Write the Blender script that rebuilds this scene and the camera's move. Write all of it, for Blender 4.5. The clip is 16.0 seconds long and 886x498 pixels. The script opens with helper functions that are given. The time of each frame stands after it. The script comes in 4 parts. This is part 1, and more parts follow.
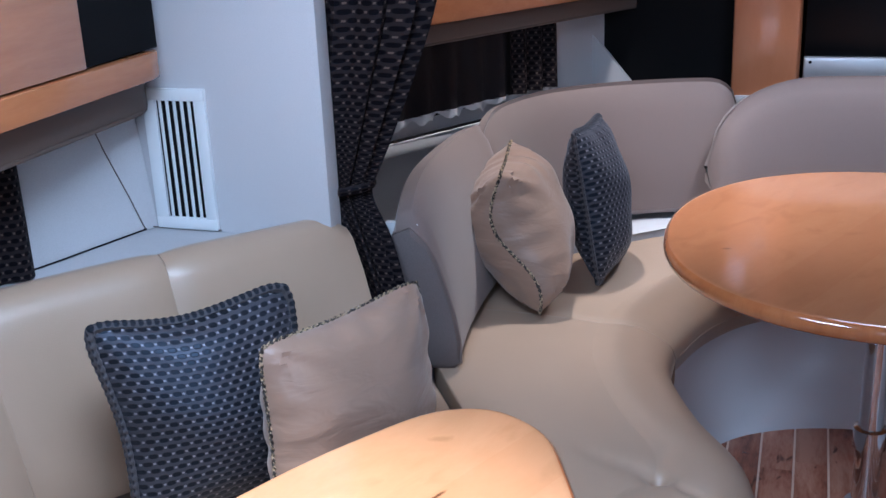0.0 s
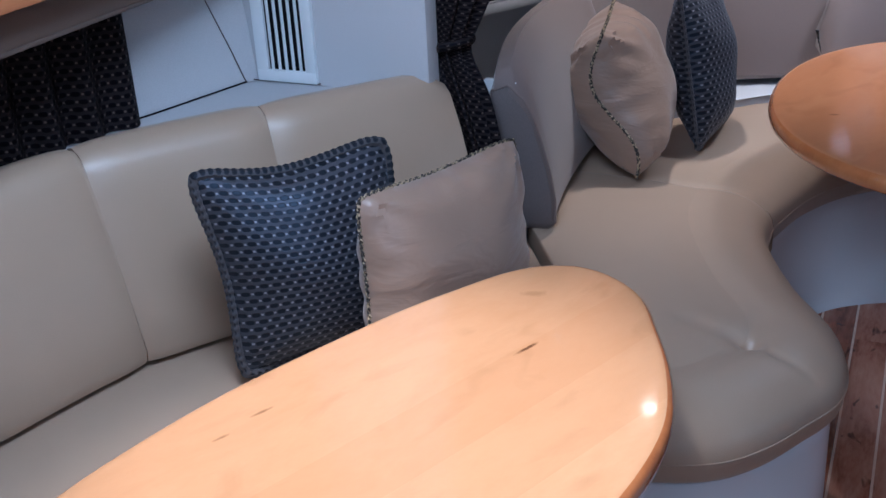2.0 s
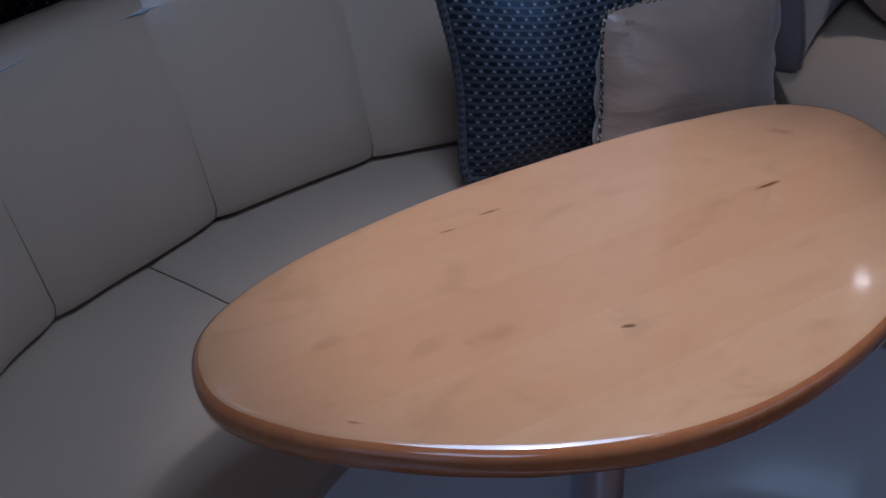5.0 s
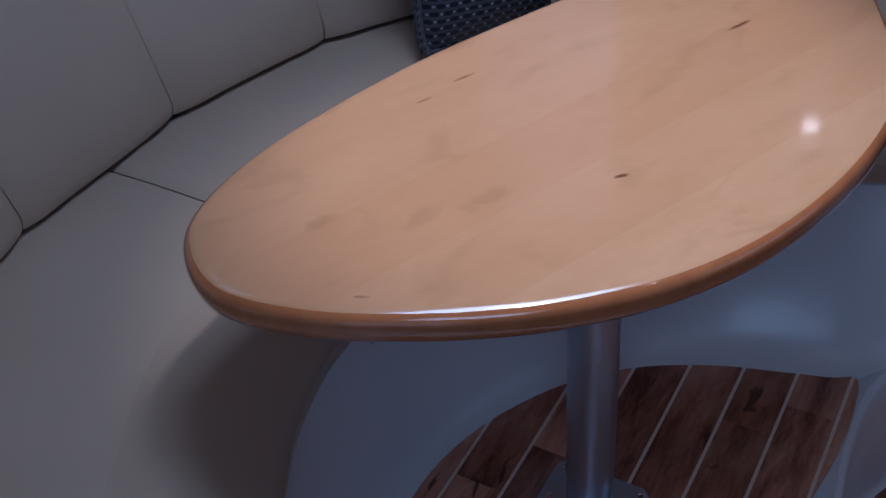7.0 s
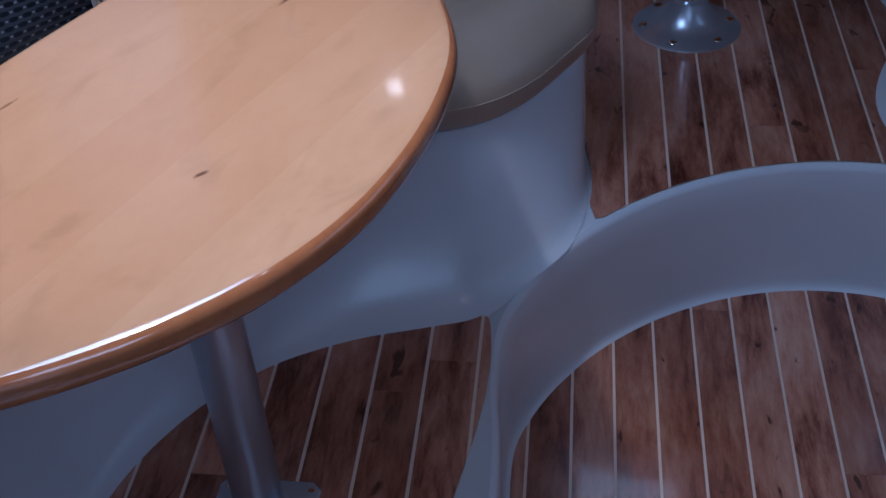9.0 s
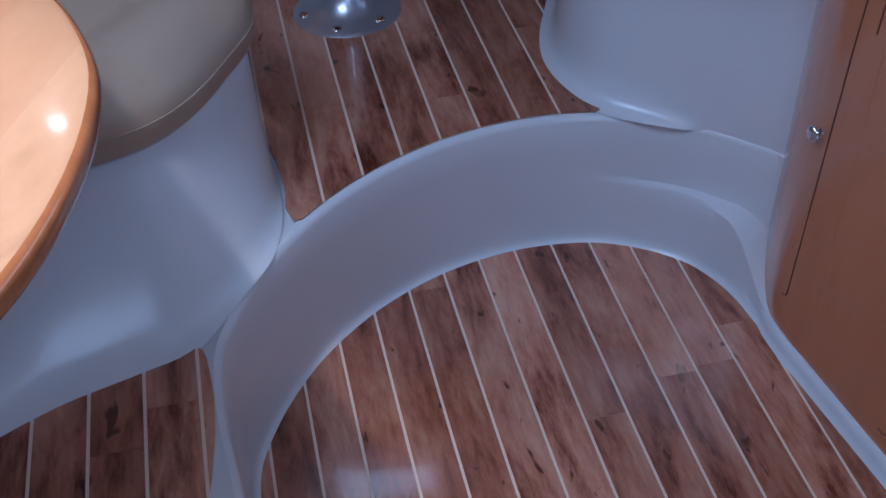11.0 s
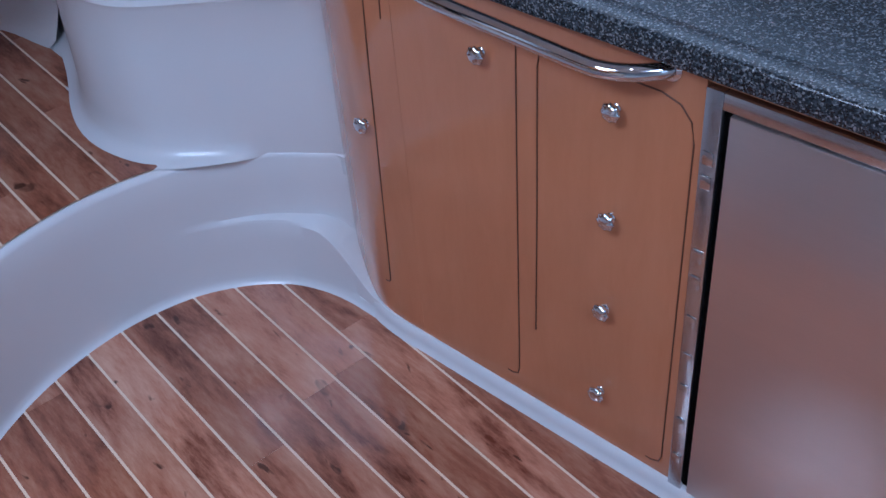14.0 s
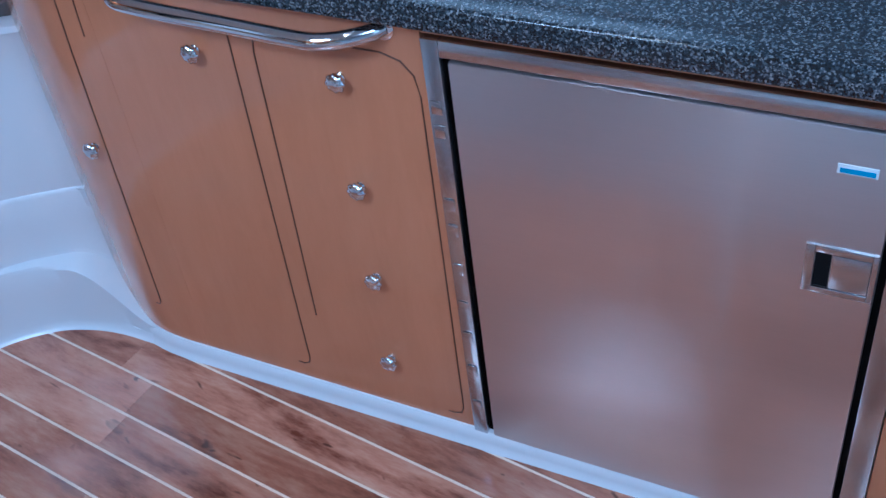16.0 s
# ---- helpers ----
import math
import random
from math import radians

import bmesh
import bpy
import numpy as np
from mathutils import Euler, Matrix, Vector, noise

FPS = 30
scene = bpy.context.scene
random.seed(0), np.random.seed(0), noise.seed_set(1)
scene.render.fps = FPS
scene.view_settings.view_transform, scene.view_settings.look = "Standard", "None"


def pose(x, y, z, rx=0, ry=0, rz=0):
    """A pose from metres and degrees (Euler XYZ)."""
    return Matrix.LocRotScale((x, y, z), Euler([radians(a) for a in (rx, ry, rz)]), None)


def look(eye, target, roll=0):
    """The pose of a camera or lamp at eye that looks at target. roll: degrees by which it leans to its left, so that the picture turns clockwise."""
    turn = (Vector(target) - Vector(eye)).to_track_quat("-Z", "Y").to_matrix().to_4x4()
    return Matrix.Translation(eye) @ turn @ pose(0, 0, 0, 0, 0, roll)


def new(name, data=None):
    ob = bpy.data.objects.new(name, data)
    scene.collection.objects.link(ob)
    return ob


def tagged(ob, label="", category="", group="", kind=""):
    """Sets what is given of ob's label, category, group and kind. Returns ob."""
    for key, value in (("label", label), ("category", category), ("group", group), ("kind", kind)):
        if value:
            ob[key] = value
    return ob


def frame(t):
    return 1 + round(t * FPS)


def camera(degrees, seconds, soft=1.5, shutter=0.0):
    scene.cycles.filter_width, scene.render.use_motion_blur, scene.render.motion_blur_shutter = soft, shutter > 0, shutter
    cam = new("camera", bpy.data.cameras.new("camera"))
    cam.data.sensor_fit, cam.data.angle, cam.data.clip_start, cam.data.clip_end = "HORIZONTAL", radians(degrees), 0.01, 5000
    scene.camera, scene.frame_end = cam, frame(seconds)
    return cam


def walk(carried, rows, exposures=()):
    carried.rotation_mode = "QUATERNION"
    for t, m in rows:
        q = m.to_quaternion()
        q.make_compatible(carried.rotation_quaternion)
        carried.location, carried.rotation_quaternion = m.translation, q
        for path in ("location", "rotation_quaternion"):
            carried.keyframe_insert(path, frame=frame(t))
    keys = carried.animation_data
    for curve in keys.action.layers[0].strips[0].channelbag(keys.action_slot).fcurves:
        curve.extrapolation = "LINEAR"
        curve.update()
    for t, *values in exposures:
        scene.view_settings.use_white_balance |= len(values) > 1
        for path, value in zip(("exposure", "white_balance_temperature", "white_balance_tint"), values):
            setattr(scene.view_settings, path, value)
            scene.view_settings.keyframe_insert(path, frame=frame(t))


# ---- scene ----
cam = camera(43.5, 16.0)
PATH = [
    (0, (0.149, -0.03, 1.844), (-0.455, 1.759, 1.186), -2.5),
    (0.5, (0.149, -0.029, 1.842), (-0.515, 1.723, 1.144), -3.2),
    (1, (0.157, -0.037, 1.842), (-0.524, 1.691, 1.1), -3.4),
    (1.5, (0.154, -0.04, 1.834), (-0.55, 1.645, 1.018), -3.1),
    (2, (0.147, -0.042, 1.825), (-0.591, 1.601, 0.956), -3.0),
    (2.5, (0.14, -0.051, 1.822), (-0.642, 1.561, 0.933), -3.0),
    (3, (0.129, -0.059, 1.814), (-0.696, 1.511, 0.889), -2.4),
    (3.5, (0.128, -0.062, 1.805), (-0.724, 1.462, 0.831), -2.0),
    (4, (0.12, -0.059, 1.792), (-0.803, 1.398, 0.779), -1.9),
    (4.5, (0.107, -0.051, 1.778), (-0.845, 1.356, 0.723), -1.6),
    (5, (0.091, -0.066, 1.77), (-0.886, 1.287, 0.668), -1.5),
    (5.2, (0.085, -0.065, 1.765), (-0.898, 1.262, 0.637), -1.3),
    (7.3, (0.031, -0.103, 1.734), (-0.727, 1.237, 0.457), -5.2),
    (7.5, (0.029, -0.085, 1.731), (-0.657, 1.281, 0.441), -4.6),
    (8, (0.039, -0.078, 1.718), (-0.491, 1.355, 0.428), -3.5),
    (8.5, (0.046, -0.057, 1.702), (-0.31, 1.425, 0.407), -3.3),
    (9, (0.057, -0.042, 1.693), (-0.156, 1.46, 0.39), -3.3),
    (9.2, (0.063, -0.036, 1.691), (-0.105, 1.467, 0.384), -3.8),
    (11.5, (0.085, 0.049, 1.624), (0.503, 1.491, 0.303), -1.5),
    (12, (0.092, 0.054, 1.616), (0.633, 1.454, 0.294), -1.2),
    (12.5, (0.102, 0.055, 1.613), (0.768, 1.395, 0.286), -1.9),
    (13, (0.119, 0.039, 1.611), (0.896, 1.325, 0.291), -2.7),
    (13.5, (0.111, 0.019, 1.607), (0.962, 1.276, 0.305), -3.3),
    (14, (0.106, 0.011, 1.611), (1.026, 1.232, 0.321), -5.1),
    (14.5, (0.108, 0.002, 1.601), (1.093, 1.151, 0.294), -6.1),
    (15, (0.107, -0.01, 1.594), (1.151, 1.072, 0.275), -7.4),
    (15.5, (0.111, -0.026, 1.585), (1.213, 0.987, 0.258), -8.1),
    (16, (0.112, -0.025, 1.583), (1.285, 0.906, 0.258), -8.4),
]
EXPOSURE = [(0, -0.05, 5400, 14), (1.0, 0.0, 5380, 14), (2.0, -0.5, 5250, 13), (2.5, -0.8, 5150, 12), (3.5, -1.15, 5050, 13), (4.5, -1.65, 4850, 14), (5.2, -1.85, 4850, 13), (7.3, -1.6, 4720, 16), (8.5, -1.5, 4650, 16), (9.2, -1.32, 4620, 16), (11.5, -0.36, 5000, 16), (12.5, 0.0, 5150, 18), (14, 0.08, 5150, 15), (15, 0.22, 4750, 8), (16, 0.45, 4500, 3)]
walk(cam, [(t, look(eye, target, roll)) for t, eye, target, roll in PATH], EXPOSURE)
LIGHTS = [(-0.49, 2.93, 64.0, 80), (-0.42, 1.0, 114.0, 52), (0.36, 3.02, 34.0, 82), (0.6, 0.7, 8.0, 78)]   # x, y, watts, cone
# ------------------------------------------------------------------ light
LAMP_AFT, LAMP_HATCH, LAMP_SIDE, LAMP_FORE = 12.5, 24.0, 1.3, 4.5
world = bpy.data.worlds.new("sky")
scene.world = world
world.use_nodes = True
_nt = world.node_tree
_sky = _nt.nodes.new("ShaderNodeTexSky")
_sky.sky_type, _sky.sun_disc, _sky.sun_elevation, _sky.sun_rotation = "NISHITA", False, radians(40), radians(200)
_nt.links.new(_sky.outputs[0], _nt.nodes["Background"].inputs[0])
_nt.nodes["Background"].inputs[1].default_value = 0.1


def area(name, at, to, sx, sy, watts, colour):
    d = bpy.data.lights.new(name, "AREA")
    d.shape, d.size, d.size_y, d.energy, d.color = "RECTANGLE", sx, sy, watts, colour
    ob = new(name, d)
    ob.matrix_world = look(at, to)
    return ob


DAY = (0.72, 0.86, 1.0)
# fill lamp added overhead to brighten the well and galley
area("aft_overhead_fill", (0.35, -0.5, 2.16), (0.35, -0.1, 0.2), 0.8, 0.6, LAMP_AFT, DAY)
area("forward_hatch_daylight", (0.36, 3.0, 2.17), (0.36, 3.1, 0.0), 0.4, 0.4, LAMP_FORE, DAY).data.spread = radians(95)
# main fill over the dinette, an added source placed by brightness
area("unseen_hatch_fill", (-0.48, 1.02, 2.17), (-0.48, 1.02, 0), 0.55, 0.55, LAMP_HATCH, DAY)
area("galley_window_daylight", (1.62, 1.3, 1.5), (0, 1.2, 1.1), 1.3, 0.3, LAMP_SIDE, DAY)


def spot_lamp(at, watts, cone):
    d = bpy.data.lights.new("downlight_bulb", "SPOT")
    d.energy, d.color, d.spot_size, d.spot_blend, d.shadow_soft_size = watts, (1.0, 0.89, 0.76), radians(cone), 0.7, 0.03
    ob = new("downlight_bulb", d)
    ob.matrix_world = look(at, (at[0], at[1] + 0.001, 0))


# ------------------------------------------------------------------ node helpers
class Mat:
    def __init__(self, name, colour=(0.5, 0.5, 0.5), rough=0.5, metal=0.0, coat=0.0, spec=0.5):
        self.m = bpy.data.materials.new(name)
        self.m.use_nodes = True
        self.t = self.m.node_tree
        self.b = self.t.nodes["Principled BSDF"]
        self.set("Base Color", (*colour, 1))
        self.set("Roughness", rough)
        self.set("Metallic", metal)
        self.set("Coat Weight", coat)
        self.set("Coat Roughness", 0.06)
        self.set("Specular IOR Level", spec)
        self.coords = None

    def set(self, key, v):
        self.b.inputs[key].default_value = v

    def node(self, kind, **inputs):
        n = self.t.nodes.new(kind)
        for k, v in inputs.items():
            sock = n.inputs[k.replace("_", " ")]
            if isinstance(v, bpy.types.NodeSocket):
                self.t.links.new(v, sock)
            else:
                sock.default_value = v
        return n

    def put(self, key, sock):
        self.t.links.new(sock, self.b.inputs[key])

    def where(self, uv=False, scale=(1, 1, 1), turn=(0, 0, 0)):
        c = self.t.nodes.new("ShaderNodeTexCoord")
        vec = c.outputs["UV" if uv else "Object"]
        if any(turn):
            vec = self.node("ShaderNodeMapping", Vector=vec, Rotation=turn).outputs[0]
        return self.node("ShaderNodeMapping", Vector=vec, Scale=scale).outputs[0]

    def noise(self, vec, scale, detail=4.0, rough=0.55, distort=0.0):
        return self.node("ShaderNodeTexNoise", Vector=vec, Scale=scale, Detail=detail, Roughness=rough, Distortion=distort).outputs["Fac"]

    def ramp(self, fac, stops):
        n = self.node("ShaderNodeValToRGB", Fac=fac)
        el = n.color_ramp.elements
        while len(el) < len(stops):
            el.new(0.5)
        for e, (p, c) in zip(el, stops):
            e.position, e.color = p, (*c, 1)
        return n.outputs[0]

    def mix(self, fac, a, b, mode="MIX"):
        n = self.t.nodes.new("ShaderNodeMix")
        n.data_type, n.blend_type = "RGBA", mode
        for s, v in ((n.inputs[0], fac), (n.inputs[6], a), (n.inputs[7], b)):
            if isinstance(v, bpy.types.NodeSocket):
                self.t.links.new(v, s)
            else:
                s.default_value = v if not isinstance(v, tuple) else (*v, 1)
        return n.outputs[2]

    def math(self, op, a, b=0.0):
        n = self.t.nodes.new("ShaderNodeMath")
        n.operation = op
        for s, v in ((n.inputs[0], a), (n.inputs[1], b)):
            if isinstance(v, bpy.types.NodeSocket):
                self.t.links.new(v, s)
            else:
                s.default_value = v
        return n.outputs[0]

    def bump(self, height, strength, dist=0.002):
        n = self.node("ShaderNodeBump", Height=height, Strength=strength, Distance=dist)
        self.put("Normal", n.outputs[0])

    def random(self):
        return self.t.nodes.new("ShaderNodeObjectInfo").outputs["Random"]


def leather(name, c, rough=0.38, wrinkle=0.22):
    k = Mat(name, c, rough)
    v = k.where()
    big = k.noise(v, 3.0)
    k.put("Base Color", k.mix(big, tuple(x * 0.88 for x in c), tuple(min(1, x * 1.1) for x in c)))
    cells = k.node("ShaderNodeTexVoronoi", Vector=v, Scale=420.0).outputs["Distance"]
    wr = k.noise(v, 9.0, 3.0)
    k.bump(k.math("ADD", k.math("MULTIPLY", cells, 0.25), wr) if wrinkle > 0.1 else wr, wrinkle, 0.004)
    k.put("Roughness", k.math("ADD", k.math("MULTIPLY", k.noise(v, 30.0), 0.06), rough - 0.03))
    return k.m


def cloth(name, c, rough=0.85, scale=900.0, sheen=0.0):
    k = Mat(name, c, rough)
    v = k.where()
    n = k.noise(v, scale, 2.0)
    k.put("Base Color", k.mix(n, tuple(x * 0.8 for x in c), tuple(min(1, x * 1.15) for x in c)))
    k.bump(n, 0.3, 0.001)
    k.set("Sheen Weight", sheen)
    return k.m


def gelcoat(name, c=(0.74, 0.75, 0.78)):
    k = Mat(name, c, 0.26, coat=0.12)
    v = k.where()
    k.put("Base Color", k.mix(k.noise(v, 2.2), tuple(x * 0.93 for x in c), c))
    k.bump(k.noise(v, 3.0, 1.0), 0.04, 0.006)
    return k.m


def veneer(name, light, dark, rough=0.2, coat=0.6, grain=(1.0, 9.0, 9.0), turn=(0, 0, 0), contrast=1.0):
    k = Mat(name, light, rough, coat=coat)
    v = k.where(scale=grain, turn=turn)
    a = k.noise(v, 3.0, 6.0, 0.6, 0.6)
    f = k.noise(v, 22.0, 4.0, 0.7)
    blotch = k.noise(k.where(), 2.6, 3.0)
    col = k.ramp(k.math("ADD", k.math("MULTIPLY", a, 0.75), k.math("MULTIPLY", f, 0.25)), [(0.3, dark), (0.62, light)])
    mid = tuple((x + y) / 2 for x, y in zip(light, dark))
    k.put("Base Color", k.mix(k.math("MULTIPLY", blotch, 0.6 * contrast), col, mid))
    k.bump(f, 0.03, 0.001)
    return k


def brushed(name, c=(0.80, 0.71, 0.69), rough=0.31):
    """Steel brushed level: streaks along, reflections drawn out upwards."""
    k = Mat(name, c, rough, metal=1.0)
    fine = k.noise(k.where(scale=(5.0, 5.0, 420.0)), 3.0, 3.0)
    broad = k.noise(k.where(scale=(0.8, 0.8, 7.0)), 2.2, 2.0)
    tan = k.t.nodes.new("ShaderNodeTangent")
    tan.direction_type, tan.axis = "RADIAL", "Z"
    k.put("Tangent", tan.outputs[0])
    k.set("Anisotropic", 0.45)
    k.put("Roughness", k.math("ADD", k.math("MULTIPLY", fine, 0.06), rough - 0.03))
    streak = k.math("ADD", k.math("MULTIPLY", fine, 0.5), k.math("MULTIPLY", broad, 0.5))
    k.put("Base Color", k.mix(streak, tuple(x * 0.84 for x in c), c))
    k.bump(k.math("ADD", k.noise(k.where(scale=(0.7, 0.7, 3.2)), 2.6, 1.0), k.math("MULTIPLY", fine, 0.03)), 0.16, 0.012)
    return k.m


def weave(name, field, dash, dot, su, sv, sat=0.25, rough=0.6, spec=0.3):
    """A woven cloth of staggered dark ovals with a pale stitch between them."""
    k = Mat(name, field, rough, spec=spec)
    k.set("Sheen Weight", sat)
    # blue of reflected daylight is put into the sheen and specular tints
    k.set("Sheen Tint", (0.55, 0.72, 1.0, 1))
    k.set("Specular Tint", (0.5, 0.7, 1.0, 1))
    sep = k.node("ShaderNodeSeparateXYZ", Vector=k.where(uv=True, scale=(su, sv, 1)))
    u, v = sep.outputs[0], sep.outputs[1]
    row = k.math("FLOOR", v)
    fu = k.math("SUBTRACT", k.math("FRACT", k.math("ADD", u, k.math("MULTIPLY", row, 0.5))), 0.5)
    fv = k.math("SUBTRACT", k.math("FRACT", v), 0.5)
    a, b = k.math("DIVIDE", fu, 0.35), k.math("DIVIDE", fv, 0.34)
    d = k.math("POWER", k.math("ADD", k.math("POWER", k.math("ABSOLUTE", a), 3.0), k.math("POWER", k.math("ABSOLUTE", b), 3.0)), 0.333)
    oval = k.node("ShaderNodeMapRange", Value=d)
    for q, val in zip((1, 2, 3, 4), (0.8, 1.1, 1.0, 0.0)):
        oval.inputs[q].default_value = val
    stitch = k.math("MULTIPLY", k.math("GREATER_THAN", k.math("ABSOLUTE", fu), 0.40), k.math("LESS_THAN", k.math("ABSOLUTE", fv), 0.13))
    wide = k.noise(k.where(uv=True), 4.0, 2.0)
    c = k.mix(k.math("MULTIPLY", stitch, 0.8), field, dot)
    c = k.mix(oval.outputs[0], c, dash)
    k.put("Base Color", k.mix(k.math("MULTIPLY", wide, 0.35), c, tuple(x * 0.5 for x in field)))
    k.bump(k.math("SUBTRACT", stitch, oval.outputs[0]), 0.5, 0.002)
    return k.m


LEATHER = leather("tan_leather", (0.425, 0.31, 0.222), 0.335, 0.14)
TAUPE = cloth("taupe_ultrasuede", (0.205, 0.152, 0.136), 0.7, 700.0, 0.3)
TAUPE_END = cloth("taupe_end_panel", (0.15, 0.124, 0.12), 0.8, 340.0)
WHITE = gelcoat("white_gelcoat")
LINER = cloth("white_liner_vinyl", (0.57, 0.575, 0.595), 0.6, 500.0)
PLASTIC = Mat("white_plastic", (0.78, 0.82, 0.84), 0.4).m
# black for trim and seams, also painted shade inside openings and recesses
BLACK = Mat("black_trim_and_shade", (0.006, 0.006, 0.007), 0.7, spec=0.1).m
SCREEN = Mat("black_glass", (0.004, 0.004, 0.005), 0.25, spec=0.12).m
CHROME = Mat("polished_chrome", (0.72, 0.73, 0.75), 0.07, metal=1.0).m
STEEL = brushed("brushed_stainless_steel", rough=0.37)
STEEL_FRAME = brushed("stainless_trim", (0.6, 0.6, 0.62), 0.2)
ALU = Mat("anodised_aluminium", (0.52, 0.54, 0.60), 0.30, metal=0.85).m
FLANGE = Mat("cast_aluminium", (0.56, 0.58, 0.63), 0.3, metal=0.75).m
SILVER = Mat("silver_plastic", (0.55, 0.57, 0.6), 0.35, metal=0.6).m
BEAM = cloth("brown_padded_vinyl", (0.13, 0.10, 0.085), 0.6, 400.0)


def make_satin():
    k = Mat("taupe_satin", (0.31, 0.235, 0.195), 0.34)
    v = k.where()
    k.set("Sheen Weight", 0.3)
    k.put("Base Color", k.mix(k.noise(v, 5.0), (0.245, 0.155, 0.108), (0.34, 0.225, 0.163)))
    w = k.noise(k.where(scale=(1.0, 1.0, 3.0)), 9.0, 3.0, 0.5, 0.5)
    k.bump(w, 0.45, 0.012)
    return k.m


SATIN = make_satin()


def make_rope():
    k = Mat("twisted_cord", (0.3, 0.24, 0.17), 0.6)
    v = k.where()
    wv = k.noise(v, 160.0, 1.0)
    k.put("Base Color", k.ramp(wv, [(0.50, (0.03, 0.024, 0.02)), (0.58, (0.40, 0.31, 0.20))]))
    return k.m


ROPE = make_rope()
NAVY = weave("navy_woven_cushion", (0.058, 0.056, 0.066), (0.002, 0.002, 0.003), (0.34, 0.34, 0.38), 17.0, 28.0, 0.1, 0.46, 0.32)
PIPING = weave("black_beaded_piping", (0.075, 0.066, 0.066), (0.004, 0.004, 0.005), (0.10, 0.09, 0.09), 104.0, 2.0, 0.1)
CURTAIN = weave("black_patterned_curtain", (0.024, 0.018, 0.018), (0.003, 0.002, 0.003), (0.15, 0.11, 0.09), 44.0, 66.0, 0.0)
CURTAIN.node_tree.nodes["Principled BSDF"].inputs["Specular IOR Level"].default_value = 0.08
SHEER = cloth("dark_brown_pleated_curtain", (0.014, 0.009, 0.010), 0.9, 300.0)
FRILL = cloth("white_curtain_frill", (0.7, 0.7, 0.72), 0.8, 400.0)


def make_table(name, light, dark, turn):
    k = veneer(name, light, dark, 0.16, 0.8, (1.6, 3.2, 3.2), turn, 1.0)
    base = k.b.inputs["Base Color"].links[0].from_socket
    across = k.node("ShaderNodeSeparateXYZ", Vector=k.where(turn=turn)).outputs[1]
    stave = k.t.nodes.new("ShaderNodeTexWhiteNoise")
    stave.noise_dimensions = "1D"
    k.t.links.new(k.math("FLOOR", k.math("MULTIPLY", across, 8.6)), stave.inputs["W"])
    base = k.mix(k.math("MULTIPLY", stave.outputs["Value"], 0.6), base, tuple(x * y for x, y in zip(dark, (0.98, 0.90, 0.86))))
    cloud = k.ramp(k.noise(k.where(scale=(1.6, 3.0, 3.0), turn=turn), 4.5, 3.0, 0.5, 0.8), [(0.56, (0, 0, 0)), (0.72, (0.42, 0.42, 0.42))])
    k.put("Base Color", k.mix(cloud, base, tuple(x * 0.80 for x in dark)))
    return k


def knot_on(k, spots):
    """Small dark knots and short mineral streaks at fixed places of a tabletop."""
    base = k.b.inputs["Base Color"].links[0].from_socket
    pos = k.t.nodes.new("ShaderNodeTexCoord").outputs["Object"]
    wob = k.noise(k.where(), 60.0, 2.0)
    for x, y, z, ang, lx, ly, dark in spots:
        mp = k.node("ShaderNodeMapping", Vector=pos)
        mp.vector_type = "TEXTURE"
        mp.inputs["Location"].default_value = (x, y, z)
        mp.inputs["Rotation"].default_value = (0, 0, ang)
        mp.inputs["Scale"].default_value = (lx, ly, 1)
        ln = k.t.nodes.new("ShaderNodeVectorMath")
        ln.operation = "LENGTH"
        k.t.links.new(mp.outputs[0], ln.inputs[0])
        d = k.math("ADD", ln.outputs["Value"], k.math("MULTIPLY", k.math("SUBTRACT", wob, 0.5), 1.4))
        n = k.node("ShaderNodeMapRange", Value=d)
        n.inputs[1].default_value, n.inputs[2].default_value, n.inputs[3].default_value, n.inputs[4].default_value = 0.5, 1.3, dark, 0.0
        base = k.mix(n.outputs[0], base, (0.10, 0.035, 0.012))
    k.put("Base Color", base)
    return k.m


GRAIN_ANGLE = radians(66)
MAPLE = knot_on(make_table("clear_coated_maple", (0.61, 0.335, 0.172), (0.50, 0.25, 0.116), (0, 0, -GRAIN_ANGLE)), [
    (-0.317, 1.268, 0.99, 1.15, 0.022, 0.0035, 0.9), (-0.33, 0.877, 0.99, 0.8, 0.0085, 0.0032, 0.9), (-0.60, 1.00, 0.99, 1.1, 0.015, 0.0025, 0.6),
    (-0.62, 0.93, 0.99, 1.1, 0.010, 0.0025, 0.55), (-0.45, 0.78, 0.99, 1.1, 0.03, 0.012, 0.16), (-0.60, 0.66, 0.99, 1.1, 0.02, 0.009, 0.18),
    (-0.66, 1.06, 0.99, 0.9, 0.045, 0.014, 0.14), (-0.50, 0.72, 0.99, 1.3, 0.03, 0.012, 0.14), (-0.49, 0.575, 0.99, 0.4, 0.008, 0.002, 0.5),
    (-0.36, 1.43, 0.99, 0.4, 0.02, 0.008, 0.25)])
CHERRY_TABLE = knot_on(make_table("clear_coated_cherry_table", (0.58, 0.25, 0.115), (0.46, 0.185, 0.08), (0, 0, -GRAIN_ANGLE)), [
    (0.0, 2.42, 0.99, 0.3, 0.01, 0.006, 0.5), (0.1, 2.75, 0.99, 1.0, 0.05, 0.012, 0.15)])
EDGE = veneer("dark_stained_table_edge", (0.50, 0.18, 0.062), (0.38, 0.118, 0.038), 0.14, 0.9, (9.0, 9.0, 1.0)).m
